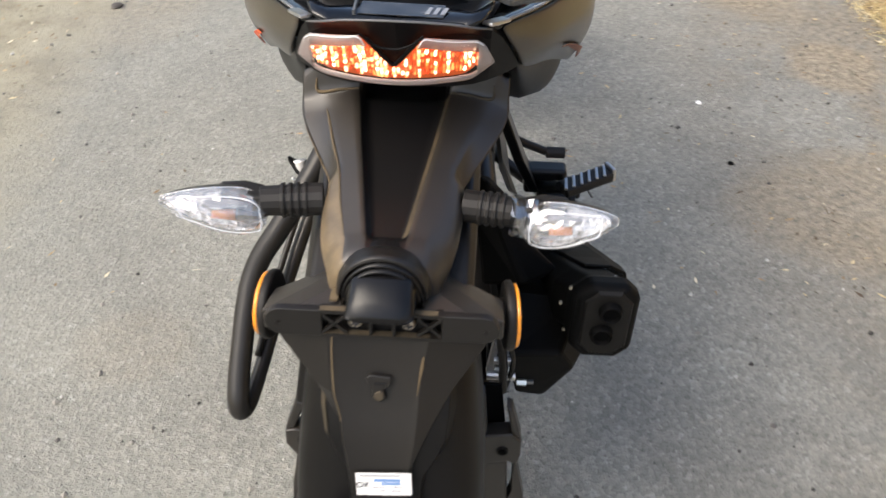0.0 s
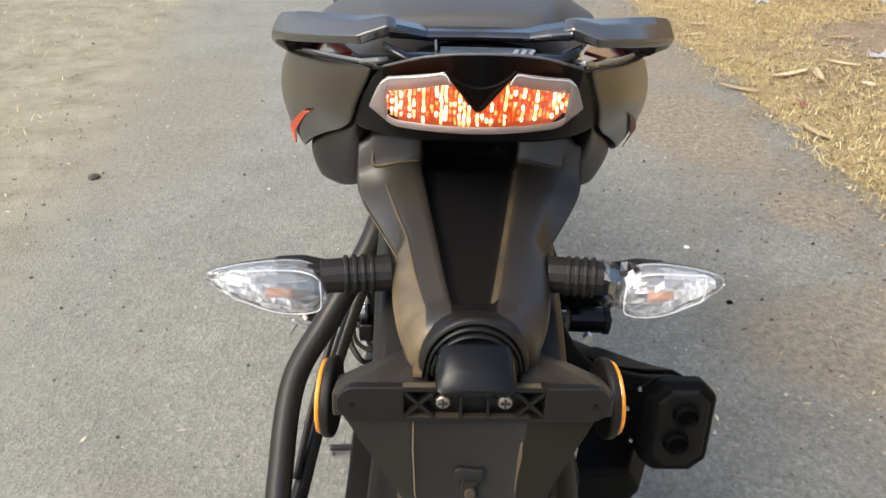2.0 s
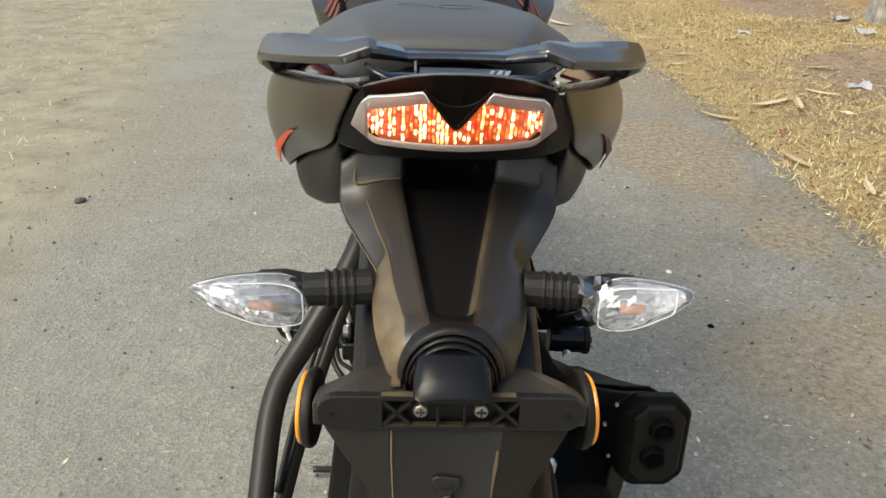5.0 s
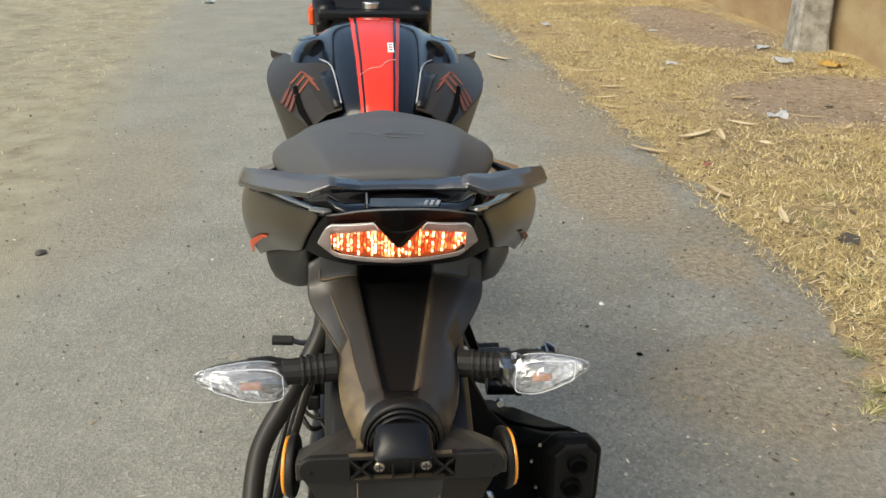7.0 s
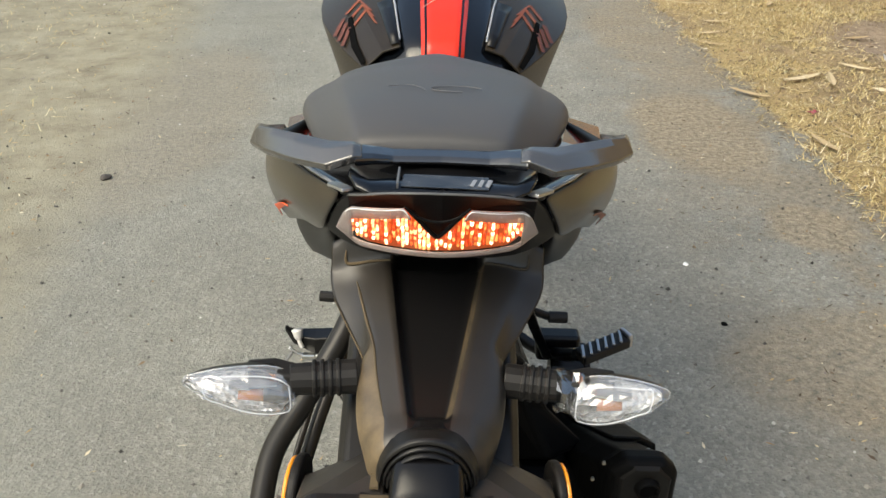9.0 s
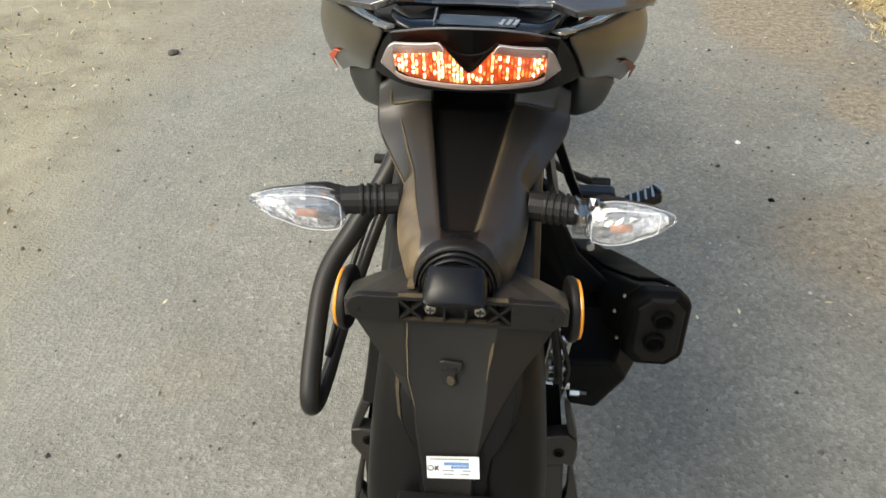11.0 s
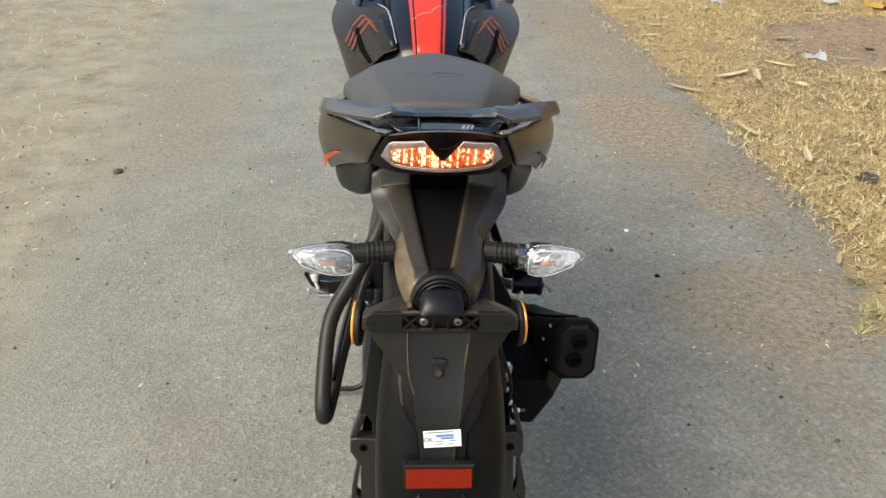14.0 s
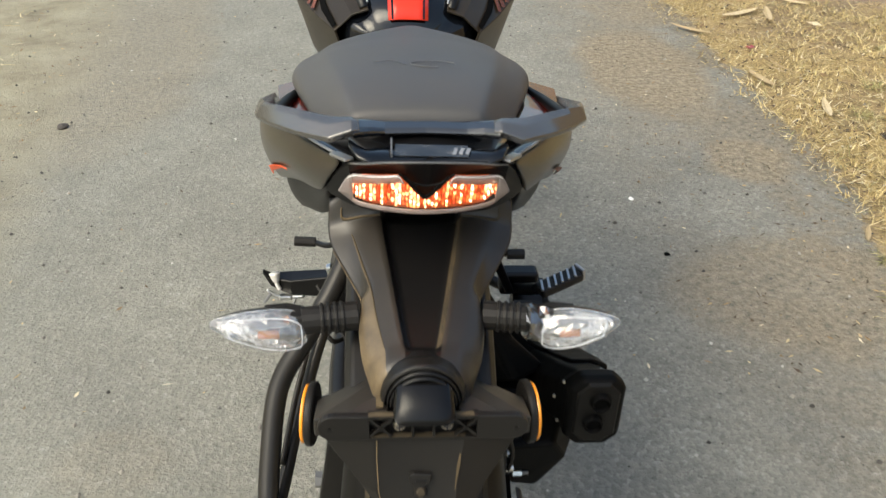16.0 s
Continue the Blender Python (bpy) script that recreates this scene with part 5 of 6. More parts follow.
for s in (-1, 1):
    rows = [[(s * r[i], r[0], r[i + 1]) for i in (1, 3, 5)] + [(s * (r[5] * 0.6 + r[7] * 0.4) - s * 0.014, r[0], (r[6] + r[8]) / 2), (s * (r[7] - 0.045), r[0], r[8])] for r in SHROUD]
    part("tank_shroud", loft(rows, ring=False), panel_dark, bike, "dusty matt black tank shroud", smooth=True, solid=0.004, bevel=0.003)
    for k in range(3):
        o = 0.022 * k
        for path, w in (([(0.690 - o, 0.36), (0.740 - o, 0.42)], 0.018), ([(0.740 - o, 0.42), (0.715 - o, 0.68)], 0.016)):
            strip = [[shroud_at(s, y, max(0, f - w)), shroud_at(s, y + 0.004, min(1, f + w))] for y, f in path]
            part("shroud_decal", loft(strip, ring=False), orange_faint, bike, "worn orange chevron decal", solid=0.0006)
    part("shroud_slot", loft([[shroud_at(s, y, a), shroud_at(s, y, b)] for y, a, b in ((0.590, 0.88, 0.98), (0.63, 0.78, 0.89), (0.67, 0.68, 0.77), (0.70, 0.63, 0.69))], ring=False), hole_black, bike, "black shroud slot", solid=0.0008)
    for k in range(3):
        o = 0.016 * k
        part("shroud_flash", loft([[shroud_at(s, y - o, max(0, f - 0.02)), shroud_at(s, y - o + 0.005, f + 0.02)] for y, f in ((0.705, 0.74), (0.688, 0.86), (0.676, 0.97))], ring=False), orange_ghost, bike, "worn orange edge decal", solid=0.0008)
    part("knee_panel", loft([[shroud_at(s, y, 0.03, 0.0034), shroud_at(s, y, 0.13, 0.0036), shroud_at(s, y, 0.24, 0.0034)] for y in (0.592, 0.62, 0.65, 0.68, 0.71)], ring=False), plastic_dark, bike, "black knee strip", smooth=True, solid=0.001)
    # bright line paints the reflection that runs along the seam
    part("tank_seam", tube([shroud_at(s, y, 0.0, 0.002) for y in (0.60, 0.66, 0.70, 0.745, 0.80, 0.85, 0.90)], 0.0017, 8), seam_glint, bike, smooth=True)
    part("shroud_tip", loft([[(s * 0.175, 0.90, 0.892), (s * 0.178, 0.945, 0.862), (s * 0.165, 0.95, 0.872)], [(s * 0.203, 0.955, 0.890), (s * 0.203, 0.97, 0.872), (s * 0.195, 0.97, 0.880)]]), plastic_dark, bike, bevel=0.002)
    dome = [[(s * (0.122 + 0.020 * (1 - q) * math.cos(a)), 0.850 + 0.030 * (1 - q) * math.sin(a), 0.931 + 0.003 * q - 0.18 * 0.022 * (1 - q) * math.cos(a)) for a in (math.tau * k / 16 for k in range(16))] for q in (0, 0.3, 0.6, 0.9)]
    # inlet dome, its sky reflection put into the base colour
    part("tank_scoop", loft(dome), scoop_paint, bike, "gloss tank inlet, bluish sky reflection in its colour", smooth=True)

# cockpit, fork, handlebar, headlamp cowl
cp = child("cockpit", None, bike, "dark instrument cowl with stem nut")
rows = []
for y, hw, zt, zb in ((1.04, 0.115, 0.955, 0.86), (1.10, 0.125, 1.00, 0.86), (1.18, 0.12, 1.03, 0.85), (1.26, 0.09, 1.0, 0.83), (1.30, 0.05, 0.93, 0.83)):
    rows.append(both([(0, y, zt), (hw * 0.8, y, zt - 0.006), (hw, y, zt - 0.03), (hw, y, zb), (0, y, zb)]))
part("cowl", loft(rows), plastic_dark, cp, smooth=False, bevel=0.006)
part("stem_nut", disc(0.018, 0.014, (-0.004, 1.035, 0.965), "Z", 24), chrome, cp, bevel=0.002)
part("top_clamp", box(0.22, 0.06, 0.02, (0, 1.035, 0.948)), plastic_dark, cp, bevel=0.006)
for s in (-1, 1):
    if s < 0:
        part("cowl_cheek", box(0.012, 0.08, 0.035, (s * 0.127, 1.12, 0.935)), orange, cp, bevel=0.004)
    part("fork_leg", tube([(s * 0.095, 1.03, 0.965), (s * 0.095, 1.30, 0.62), (s * 0.085, 1.565, 0.292)], [0.02, 0.02, 0.026], 12, steps=3), plastic_dark, bike, smooth=True)
    part("front_mudguard_stay", tube([(s * 0.075, 1.50, 0.40), (s * 0.06, 1.52, 0.59)], 0.008, 8), plastic_dark, bike)
hb = part("handlebar", tube([(-0.34, 1.0, 1.065), (-0.22, 1.05, 1.06), (-0.08, 1.09, 1.03), (0.08, 1.09, 1.03), (0.22, 1.05, 1.06), (0.34, 1.0, 1.065)], 0.011, 10), plastic_dark, bike, smooth=True)
for s in (-1, 1):
    part("hand_grip", tube([(s * 0.345, 0.998, 1.065), (s * 0.235, 1.043, 1.061)], 0.016, 12), rubber, hb, smooth=True)
rows = [[(x, 1.565 + q * math.cos(a), 0.292 + q * math.sin(a)) for x, q in ((-0.055, 0.285), (-0.045, 0.31), (0, 0.318), (0.045, 0.31), (0.055, 0.285))] for a in (radians(30 + 120 * k / 10) for k in range(11))]
part("front_mudguard", loft(rows, ring=False), plastic_dark, bike, smooth=True, solid=0.004)

# frame, engine, swingarm
part("engine", box(0.22, 0.36, 0.30, (0, 0.82, 0.45)), plastic_dark, bike, bevel=0.03)
part("cylinder", box(0.14, 0.14, 0.2, (0, 0.95, 0.62), turn=Euler((radians(-15), 0, 0)).to_matrix()), plastic_dark, bike, bevel=0.01)
part("under_seat_box", box(0.13, 0.42, 0.16, (0, 0.40, 0.68)), plastic_dark, bike, bevel=0.01)
for s in (-1, 1):
    part("swingarm", tube([(s * 0.088, 0.18, 0.302), (s * 0.10, 0.40, 0.33), (s * 0.08, 0.66, 0.38)], [0.02, 0.024, 0.026], 8), plastic_dark, bike, smooth=True)
    part("frame_rail", tube([(s * 0.07, 0.14, 0.77), (s * 0.09, 0.30, 0.72), (s * 0.10, 0.60, 0.60)], 0.014, 10), tube_paint, bike, smooth=True)
    part("axle_nut", disc(0.012, 0.03, (s * 0.118, 0.19, 0.302), "X", 6), alloy_dull, bike, "dull steel axle nut")
    part("peg_hanger", loft([[(s * 0.085, 0.62, 0.56), (s * 0.085, 0.54, 0.62), (s * 0.100, 0.58, 0.58)], [(s * 0.110, 0.50, 0.45), (s * 0.110, 0.42, 0.52), (s * 0.125, 0.46, 0.47)], [(s * 0.125, 0.47, 0.43), (s * 0.125, 0.42, 0.47), (s * 0.140, 0.44, 0.44)]]), plastic_dark, bike, bevel=0.003)

ca = child("brake_caliper", None, bike, "zinc plated caliper linkage behind a black hose")
part("plate", box(0.008, 0.012, 0.080, (0.1035, 0.098, 0.468), turn=Euler((radians(-8), radians(8), 0)).to_matrix()), alloy, ca, "worn zinc plated link plate", bevel=0.0015)
part("plate", box(0.007, 0.010, 0.055, (0.1210, 0.100, 0.462), turn=Euler((radians(-8), radians(8), 0)).to_matrix()), alloy, ca, bevel=0.0015)
for k, z in enumerate((0.497, 0.478, 0.452, 0.429)):
    part("cross_bolt", disc(0.0046 if k < 3 else 0.0052, 0.020 if k < 3 else 0.034, (0.1125, 0.092 - 0.002 * k, z), "X", 10), chrome, ca)
part("hose", tube([(0.098, 0.060, 0.560), (0.107, 0.070, 0.505), (0.113, 0.078, 0.460), (0.116, 0.084, 0.405)], 0.0052, 8), rubber, ca, "black rubber brake hose", smooth=True)
part("body", box(0.030, 0.05, 0.06, (0.110, 0.14, 0.440)), plastic_dark, ca, bevel=0.004)
part("bolt", disc(0.0055, 0.012, (0.1400, 0.110, 0.395), "X", 6), chrome, ca)
part("thread", disc(0.0032, 0.010, (0.1500, 0.110, 0.395), "X", 8), alloy_dull, ca)
part("cable", tube([(0.10, 0.06, 0.55), (0.124, 0.075, 0.47), (0.118, 0.09, 0.40)], 0.003, 6), rubber, ca, smooth=True)

# exhaust
ex = child("exhaust", None, bike, "matt black muffler with twin-bore octagonal end cap")
ex.location = (-0.0125, 0.016, 0.001)


def octagon(cx, cz, w, h, y, cut=0.26):
    a, b = w / 2, h / 2
    c = cut * w
    return [(cx + x, y, cz + z) for x, z in ((-a + c, b), (a - c, b), (a, b - c), (a, -b + c), (a - c, -b), (-a + c, -b), (-a, -b + c), (-a, b - c))]


rows = [octagon(0.231, 0.532, 0.062, 0.098, 0.056, 0.22), octagon(0.231, 0.532, 0.070, 0.106, 0.064, 0.22), octagon(0.231, 0.529, 0.071, 0.104, 0.080, 0.22), octagon(0.230, 0.517, 0.074, 0.098, 0.10), octagon(0.222, 0.494, 0.080, 0.096, 0.14), octagon(0.208, 0.436, 0.082, 0.096, 0.24), octagon(0.190, 0.396, 0.080, 0.095, 0.34), octagon(0.174, 0.365, 0.07, 0.09, 0.42)]
can = part("silencer", loft(rows), muffler_paint, ex, bevel=0.004)
part("end_cap", loft([octagon(0.232, 0.534, 0.048, 0.086, 0.0535), octagon(0.232, 0.534, 0.056, 0.094, 0.058)]), cap_paint, can, bevel=0.001)
for x, z in ((0.2345, 0.5545), (0.2290, 0.5215)):
    ring = [[(x + r * math.cos(a), y, z + r * math.sin(a)) for a in (math.tau * k / 20 for k in range(20))] for r, y in ((0.0132, 0.054), (0.0120, 0.0465), (0.0108, 0.0450), (0.0094, 0.0462), (0.0090, 0.0535))]
    bore = part("bore", loft(ring, caps=False), muffler_paint, can, smooth=True)
    part("bore_inside", disc(0.0100, 0.003, (x, 0.0520, z)), hole_black, bore)
rows = [[(0.215, 0.140, 0.546), (0.246, 0.142, 0.544), (0.266, 0.150, 0.528), (0.270, 0.156, 0.508)], [(0.204, 0.195, 0.512), (0.246, 0.195, 0.512), (0.270, 0.200, 0.497), (0.274, 0.205, 0.476)], [(0.190, 0.250, 0.482), (0.238, 0.250, 0.483), (0.266, 0.250, 0.468), (0.270, 0.250, 0.448)], [(0.170, 0.345, 0.440), (0.210, 0.345, 0.442), (0.240, 0.345, 0.428), (0.244, 0.345, 0.406)]]
part("heat_shield", loft(rows, ring=False), muffler_paint, ex, "matt black heat shield", solid=0.004, bevel=0.002)
rows = [[(0.125, 0.09, 0.47), (0.185, 0.09, 0.475), (0.205, 0.10, 0.44), (0.178, 0.125, 0.365), (0.14, 0.12, 0.375)], [(0.11, 0.17, 0.50), (0.215, 0.17, 0.49), (0.236, 0.18, 0.415), (0.190, 0.20, 0.308), (0.160, 0.20, 0.306)], [(0.10, 0.30, 0.47), (0.19, 0.30, 0.46), (0.20, 0.30, 0.37), (0.175, 0.30, 0.30), (0.12, 0.30, 0.31)], [(0.09, 0.45, 0.40), (0.15, 0.45, 0.40), (0.16, 0.45, 0.34), (0.14, 0.45, 0.28), (0.10, 0.45, 0.29)]]
part("chamber", loft(rows), muffler_paint, ex, bevel=0.006).location = (0.006, -0.016, -0.010)
part("elbow", loft([[(0.078, 0.20, 0.63), (0.100, 0.18, 0.63), (0.118, 0.19, 0.61), (0.10, 0.24, 0.60)], [(0.085, 0.19, 0.56), (0.120, 0.165, 0.565), (0.150, 0.18, 0.55), (0.11, 0.24, 0.54)], [(0.095, 0.17, 0.48), (0.150, 0.15, 0.50), (0.200, 0.18, 0.50), (0.13, 0.25, 0.46)]]), muffler_paint, ex, bevel=0.008)
part("rivet", disc(0.0019, 0.003, (0.190, 0.066, 0.575)), screw_steel, can)
part("rivet", disc(0.0019, 0.003, (0.183, 0.075, 0.545)), screw_steel, can)
part("rivet", disc(0.0019, 0.003, (0.190, 0.072, 0.508)), screw_steel, can)
part("rivet", disc(0.0019, 0.003, (0.243, 0.098, 0.5660), "Z"), screw_steel, can)

# tubular guard beside the wheel
gd = child("leg_guard", None, bike, "black tubular side guard loop")
gd.location.x = 0.007
part("outer_tube", tube([(-0.065, 0.16, 0.79), (-0.085, 0.09, 0.735), (-0.121, 0.045, 0.68), (-0.153, 0.018, 0.628), (-0.1615, -0.03, 0.565), (-0.162, -0.058, 0.53), (-0.160, -0.058, 0.514), (-0.153, -0.035, 0.518), (-0.138, 0.03, 0.562), (-0.116, 0.09, 0.625), (-0.084, 0.16, 0.70)], [0.0112] * 6 + [0.0100, 0.008, 0.007, 0.007, 0.007], 12), tube_paint, gd, smooth=True)
part("inner_stay", tube([(-0.152, -0.01, 0.542), (-0.137, 0.05, 0.600), (-0.112, 0.12, 0.672)], 0.0035, 8), tube_paint, gd, smooth=True)

# footrests and levers
fr = child("pillion_footrest", None, bike, "ribbed alloy folding footrest")
pad_turn = Euler((0, radians(-6), radians(28))).to_matrix()
pad_mid = Vector((0.2195, 0.340, 0.541))
part("pad", box(0.074, 0.026, 0.015, pad_mid, turn=pad_turn), rubber, fr, bevel=0.004)
for k in range(6):
    part("rib", box(0.0045, 0.024, 0.004, pad_mid + pad_turn @ Vector((-0.031 + k * 0.0118, 0, 0.0075)), turn=pad_turn @ Euler((0, 0, radians(-30))).to_matrix()), alloy, fr, bevel=0.001)
part("end_cap", box(0.006, 0.022, 0.020, pad_mid + pad_turn @ Vector((0.038, 0, 0.002)), turn=pad_turn), alloy, fr, bevel=0.002)
part("pad_stem", tube([(0.188, 0.330, 0.537), (0.176, 0.360, 0.515), (0.165, 0.395, 0.492)], 0.009, 8), plastic_dark, fr, smooth=True)
part("bracket", box(0.06, 0.02, 0.014, (0.185, 0.418, 0.484)), plastic_dark, fr, bevel=0.003)
part("hanger", box(0.060, 0.03, 0.040, (0.172, 0.41, 0.498)), plastic_dark, fr, bevel=0.006)
pv = part("pivot", tube([(0.160, 0.3866, 0.473), (0.2100, 0.3866, 0.471)], 0.0180, 16, steps=1), plastic_dark, fr, "black cylinder mount under the footrest", bevel=0.002)
part("cap", tube([(0.2060, 0.3866, 0.4712), (0.2150, 0.3866, 0.4710)], 0.0198, 16, steps=1), rubber, pv, bevel=0.002)
part("nipple", tube([(0.2150, 0.3866, 0.4710), (0.2195, 0.3866, 0.4709)], 0.0045, 8, steps=1), rubber, pv)
part("pivot_bolt", disc(0.005, 0.008, (0.148, 0.20, 0.56), "Y", 12), chrome, fr, "zinc plated bolt")
part("arm", loft([[(0.092, 0.30, 0.66), (0.106, 0.30, 0.66), (0.106, 0.40, 0.63), (0.092, 0.40, 0.63)], [(0.120, 0.32, 0.58), (0.134, 0.32, 0.58), (0.134, 0.42, 0.55), (0.120, 0.42, 0.55)], [(0.148, 0.37, 0.50), (0.162, 0.37, 0.50), (0.162, 0.43, 0.48), (0.148, 0.43, 0.48)]]), plastic_dark, fr, bevel=0.003)
fl = child("rider_footrest", None, bike, "black rider footrest bracket with pale gear lever")
part("bracket", loft([[(-0.120, 0.66, 0.375), (-0.120, 0.63, 0.375), (-0.120, 0.63, 0.325), (-0.120, 0.66, 0.325)], [(-0.215, 0.665, 0.366), (-0.215, 0.63, 0.364), (-0.215, 0.63, 0.330), (-0.215, 0.665, 0.330)], [(-0.255, 0.66, 0.366), (-0.255, 0.64, 0.364), (-0.255, 0.64, 0.345), (-0.255, 0.66, 0.345)], [(-0.270, 0.655, 0.378), (-0.270, 0.645, 0.378), (-0.270, 0.645, 0.370), (-0.270, 0.655, 0.370)]]), plastic_dark, fl, bevel=0.004)
part("lever", tube([(-0.243, 0.633, 0.362), (-0.246, 0.637, 0.378)], [0.0065, 0.0110], 12), lever_white, fl, "pale worn gear lever tip", smooth=True)
part("prong", tube([(-0.255, 0.63, 0.335), (-0.268, 0.625, 0.318)], 0.003, 6), alloy_dull, fl)
part("prong", tube([(-0.205, 0.63, 0.332), (-0.212, 0.622, 0.316)], 0.003, 6), alloy_dull, fl)
part("lever_shaft", tube([(-0.243, 0.633, 0.364), (-0.241, 0.631, 0.354), (-0.237, 0.629, 0.346)], 0.0042, 8), lever_white, fl, "pale gear lever", smooth=True)
part("tread", box(0.024, 0.012, 0.009, (-0.226, 0.626, 0.330)), chrome, fl, "bright steel tread edge", bevel=0.002)
part("edge_strip", tube([(-0.262, 0.632, 0.343), (-0.235, 0.628, 0.330), (-0.190, 0.628, 0.330)], 0.0028, 6), chrome, fl, smooth=True)
for ob in fl.children:
    ob.location = (0.0, 0.060, -0.060)
part("peg", tube([(-0.166, 0.72, 0.374), (-0.207, 0.72, 0.376)], 0.0098, 12, steps=1), rubber, fl, bevel=0.002)
part("peg_stay", tube([(-0.10, 0.66, 0.42), (-0.14, 0.69, 0.385), (-0.168, 0.72, 0.374)], 0.0055, 8), plastic_dark, fl, smooth=True)
part("cable", tube([(-0.10, 0.45, 0.50), (-0.135, 0.40, 0.45), (-0.115, 0.36, 0.42), (-0.09, 0.40, 0.40)], 0.004, 6), rubber, fl, smooth=True)
mc = child("gear_linkage", None, bike, "zinc plated gear linkage with black joints and cables")
part("bright_plate", box(0.009, 0.012, 0.046, (-0.1140, 0.402, 0.508), turn=Euler((0, radians(-12), 0)).to_matrix()), chrome, mc, bevel=0.002)
part("housing", box(0.034, 0.030, 0.060, (-0.098, 0.415, 0.482)), plastic_dark, mc, bevel=0.005)
part("barrel", tube([(-0.134, 0.390, 0.476), (-0.108, 0.392, 0.477)], 0.0095, 12, steps=1), chrome, mc, "bright steel barrel", bevel=0.001)
for x in (-0.131, -0.120, -0.110):
    part("band", tube([(x - 0.0016, 0.390, 0.476), (x + 0.0016, 0.390, 0.476)], 0.0108, 12, steps=1), rubber, mc)
part("joint", box(0.020, 0.020, 0.026, (-0.110, 0.390, 0.450)), plastic_dark, mc, bevel=0.004)
part("cable", tube([(-0.128, 0.385, 0.462), (-0.122, 0.375, 0.440), (-0.100, 0.370, 0.430), (-0.080, 0.38, 0.440)], 0.0032, 6), rubber, mc, smooth=True)
part("rod", tube([(-0.140, 0.43, 0.475), (-0.085, 0.36, 0.400)], 0.0030, 6), rubber, mc)
fp = child("rider_footrest", None, bike, "black rider footrest with wire feeler beside the muffler")
part("peg", box(0.052, 0.026, 0.026, (0.238, 0.65, 0.315)), rubber, fp, bevel=0.005)
part("stay", tube([(0.10, 0.70, 0.36), (0.17, 0.66, 0.325), (0.215, 0.65, 0.315)], 0.011, 8), plastic_dark, fp, smooth=True)
part("feeler", tube([(0.262, 0.65, 0.318), (0.276, 0.65, 0.316), (0.287, 0.65, 0.300)], 0.0022, 6), alloy_dull, fp, smooth=True)
part("stub", tube([(0.205, 0.735, 0.337), (0.240, 0.735, 0.337)], 0.0110, 10, steps=1), rubber, fp, bevel=0.002)
part("stub_stay", tube([(0.09, 0.70, 0.42), (0.15, 0.72, 0.37), (0.206, 0.735, 0.338)], 0.008, 8), plastic_dark, fp, smooth=True)
# stand under the engine, hidden by the wheel
part("stand_leg", tube([(-0.10, 0.70, 0.28), (-0.13, 0.69, 0.06), (-0.15, 0.68, 0.018), (-0.205, 0.675, 0.015)], 0.0065, 8), tube_paint, bike, smooth=True)


# ---- verge: straw, leaves, litter, grit ----
def scatter_straw(count, seed, x0, x1, y0, y1, name, label):
    rnd = random.Random(seed)
    verts, faces = [], []
    while len(faces) < count:
        x, y = x0 + (x1 - x0) * rnd.random(), y0 + (y1 - y0) * rnd.random() ** 1.4
        if noise.noise(Vector((x * 0.9, y * 0.7, 5))) + 0.6 * noise.noise(Vector((x * 3.1, y * 3.1, 2))) < rnd.uniform(-0.85, 0.15):
            continue
        if ((x - 2.95) / 0.75) ** 2 + ((y - 3.85) / 0.75) ** 2 < rnd.uniform(0.5, 1.3) or ((x - 3.2) / 0.55) ** 2 + ((y - 6.6) / 1.3) ** 2 < rnd.uniform(0.5, 1.3):
            continue
        if 0 < x < 1.56 and rnd.random() < (1.56 - x) * 5:
            continue
        ln, w, a, lift = 0.010 + 0.055 * rnd.random() ** 2, rnd.uniform(0.0007, 0.0022), rnd.uniform(0, math.tau), rnd.uniform(0.0, 0.02)
        d, q = Vector((math.cos(a), math.sin(a), 0)), Vector((-math.sin(a), math.cos(a), 0))
        o = Vector((x, y, height(x, y) + 0.003))
        k = len(verts)
        verts += [o - q * w, o + q * w, o + d * ln + q * w * 0.5 + Vector((0, 0, lift)), o + d * ln - q * w * 0.5 + Vector((0, 0, lift))]
        faces.append((k, k + 1, k + 2, k + 3))
    tagged(new(name, mesh_of(name, verts, faces, straw_mat)), label, "dry grass", kind="stuff")


scatter_straw(105000, 3, 1.38, 3.7, 0.6, 9.5, "dry_grass", "flattened dry straw and grass on the verge")
scatter_straw(16000, 4, 1.38, 3.7, -4.0, 0.6, "dry_grass", "flattened dry straw and grass on the verge")
scatter_straw(6000, 5, -3.8, -1.45, 1.0, 9.0, "dry_grass", "sparse dry straw on the dusty verge")


def scatter_grit(count, seed):
    rnd = random.Random(seed)
    verts, faces = [], []
    for _ in range(count):
        x, y = rnd.uniform(-2.6, 2.2), -0.2 + 7.0 * rnd.random() ** 1.3
        r = rnd.choice((0.002, 0.002, 0.003, 0.003, 0.004, 0.006)) * rnd.uniform(0.7, 1.3)
        o = Vector((x, y, height(x, y) + r * 0.3))
        k = len(verts)
        verts += [o + Vector(v) * r * rnd.uniform(0.7, 1.2) for v in ((1, 0, 0), (0, 1, 0), (-1, 0, 0), (0, -1, 0), (0.1, 0.1, 0.9), (0, 0, -0.6))]
        faces += [(k + a, k + (a + 1) % 4, k + 4) for a in range(4)] + [(k + (a + 1) % 4, k + a, k + 5) for a in range(4)]
    tagged(new("grit", mesh_of("grit", verts, faces, grit_mat)), "loose grit and small stones on the asphalt", "gravel", kind="stuff")


scatter_grit(5200, 11)


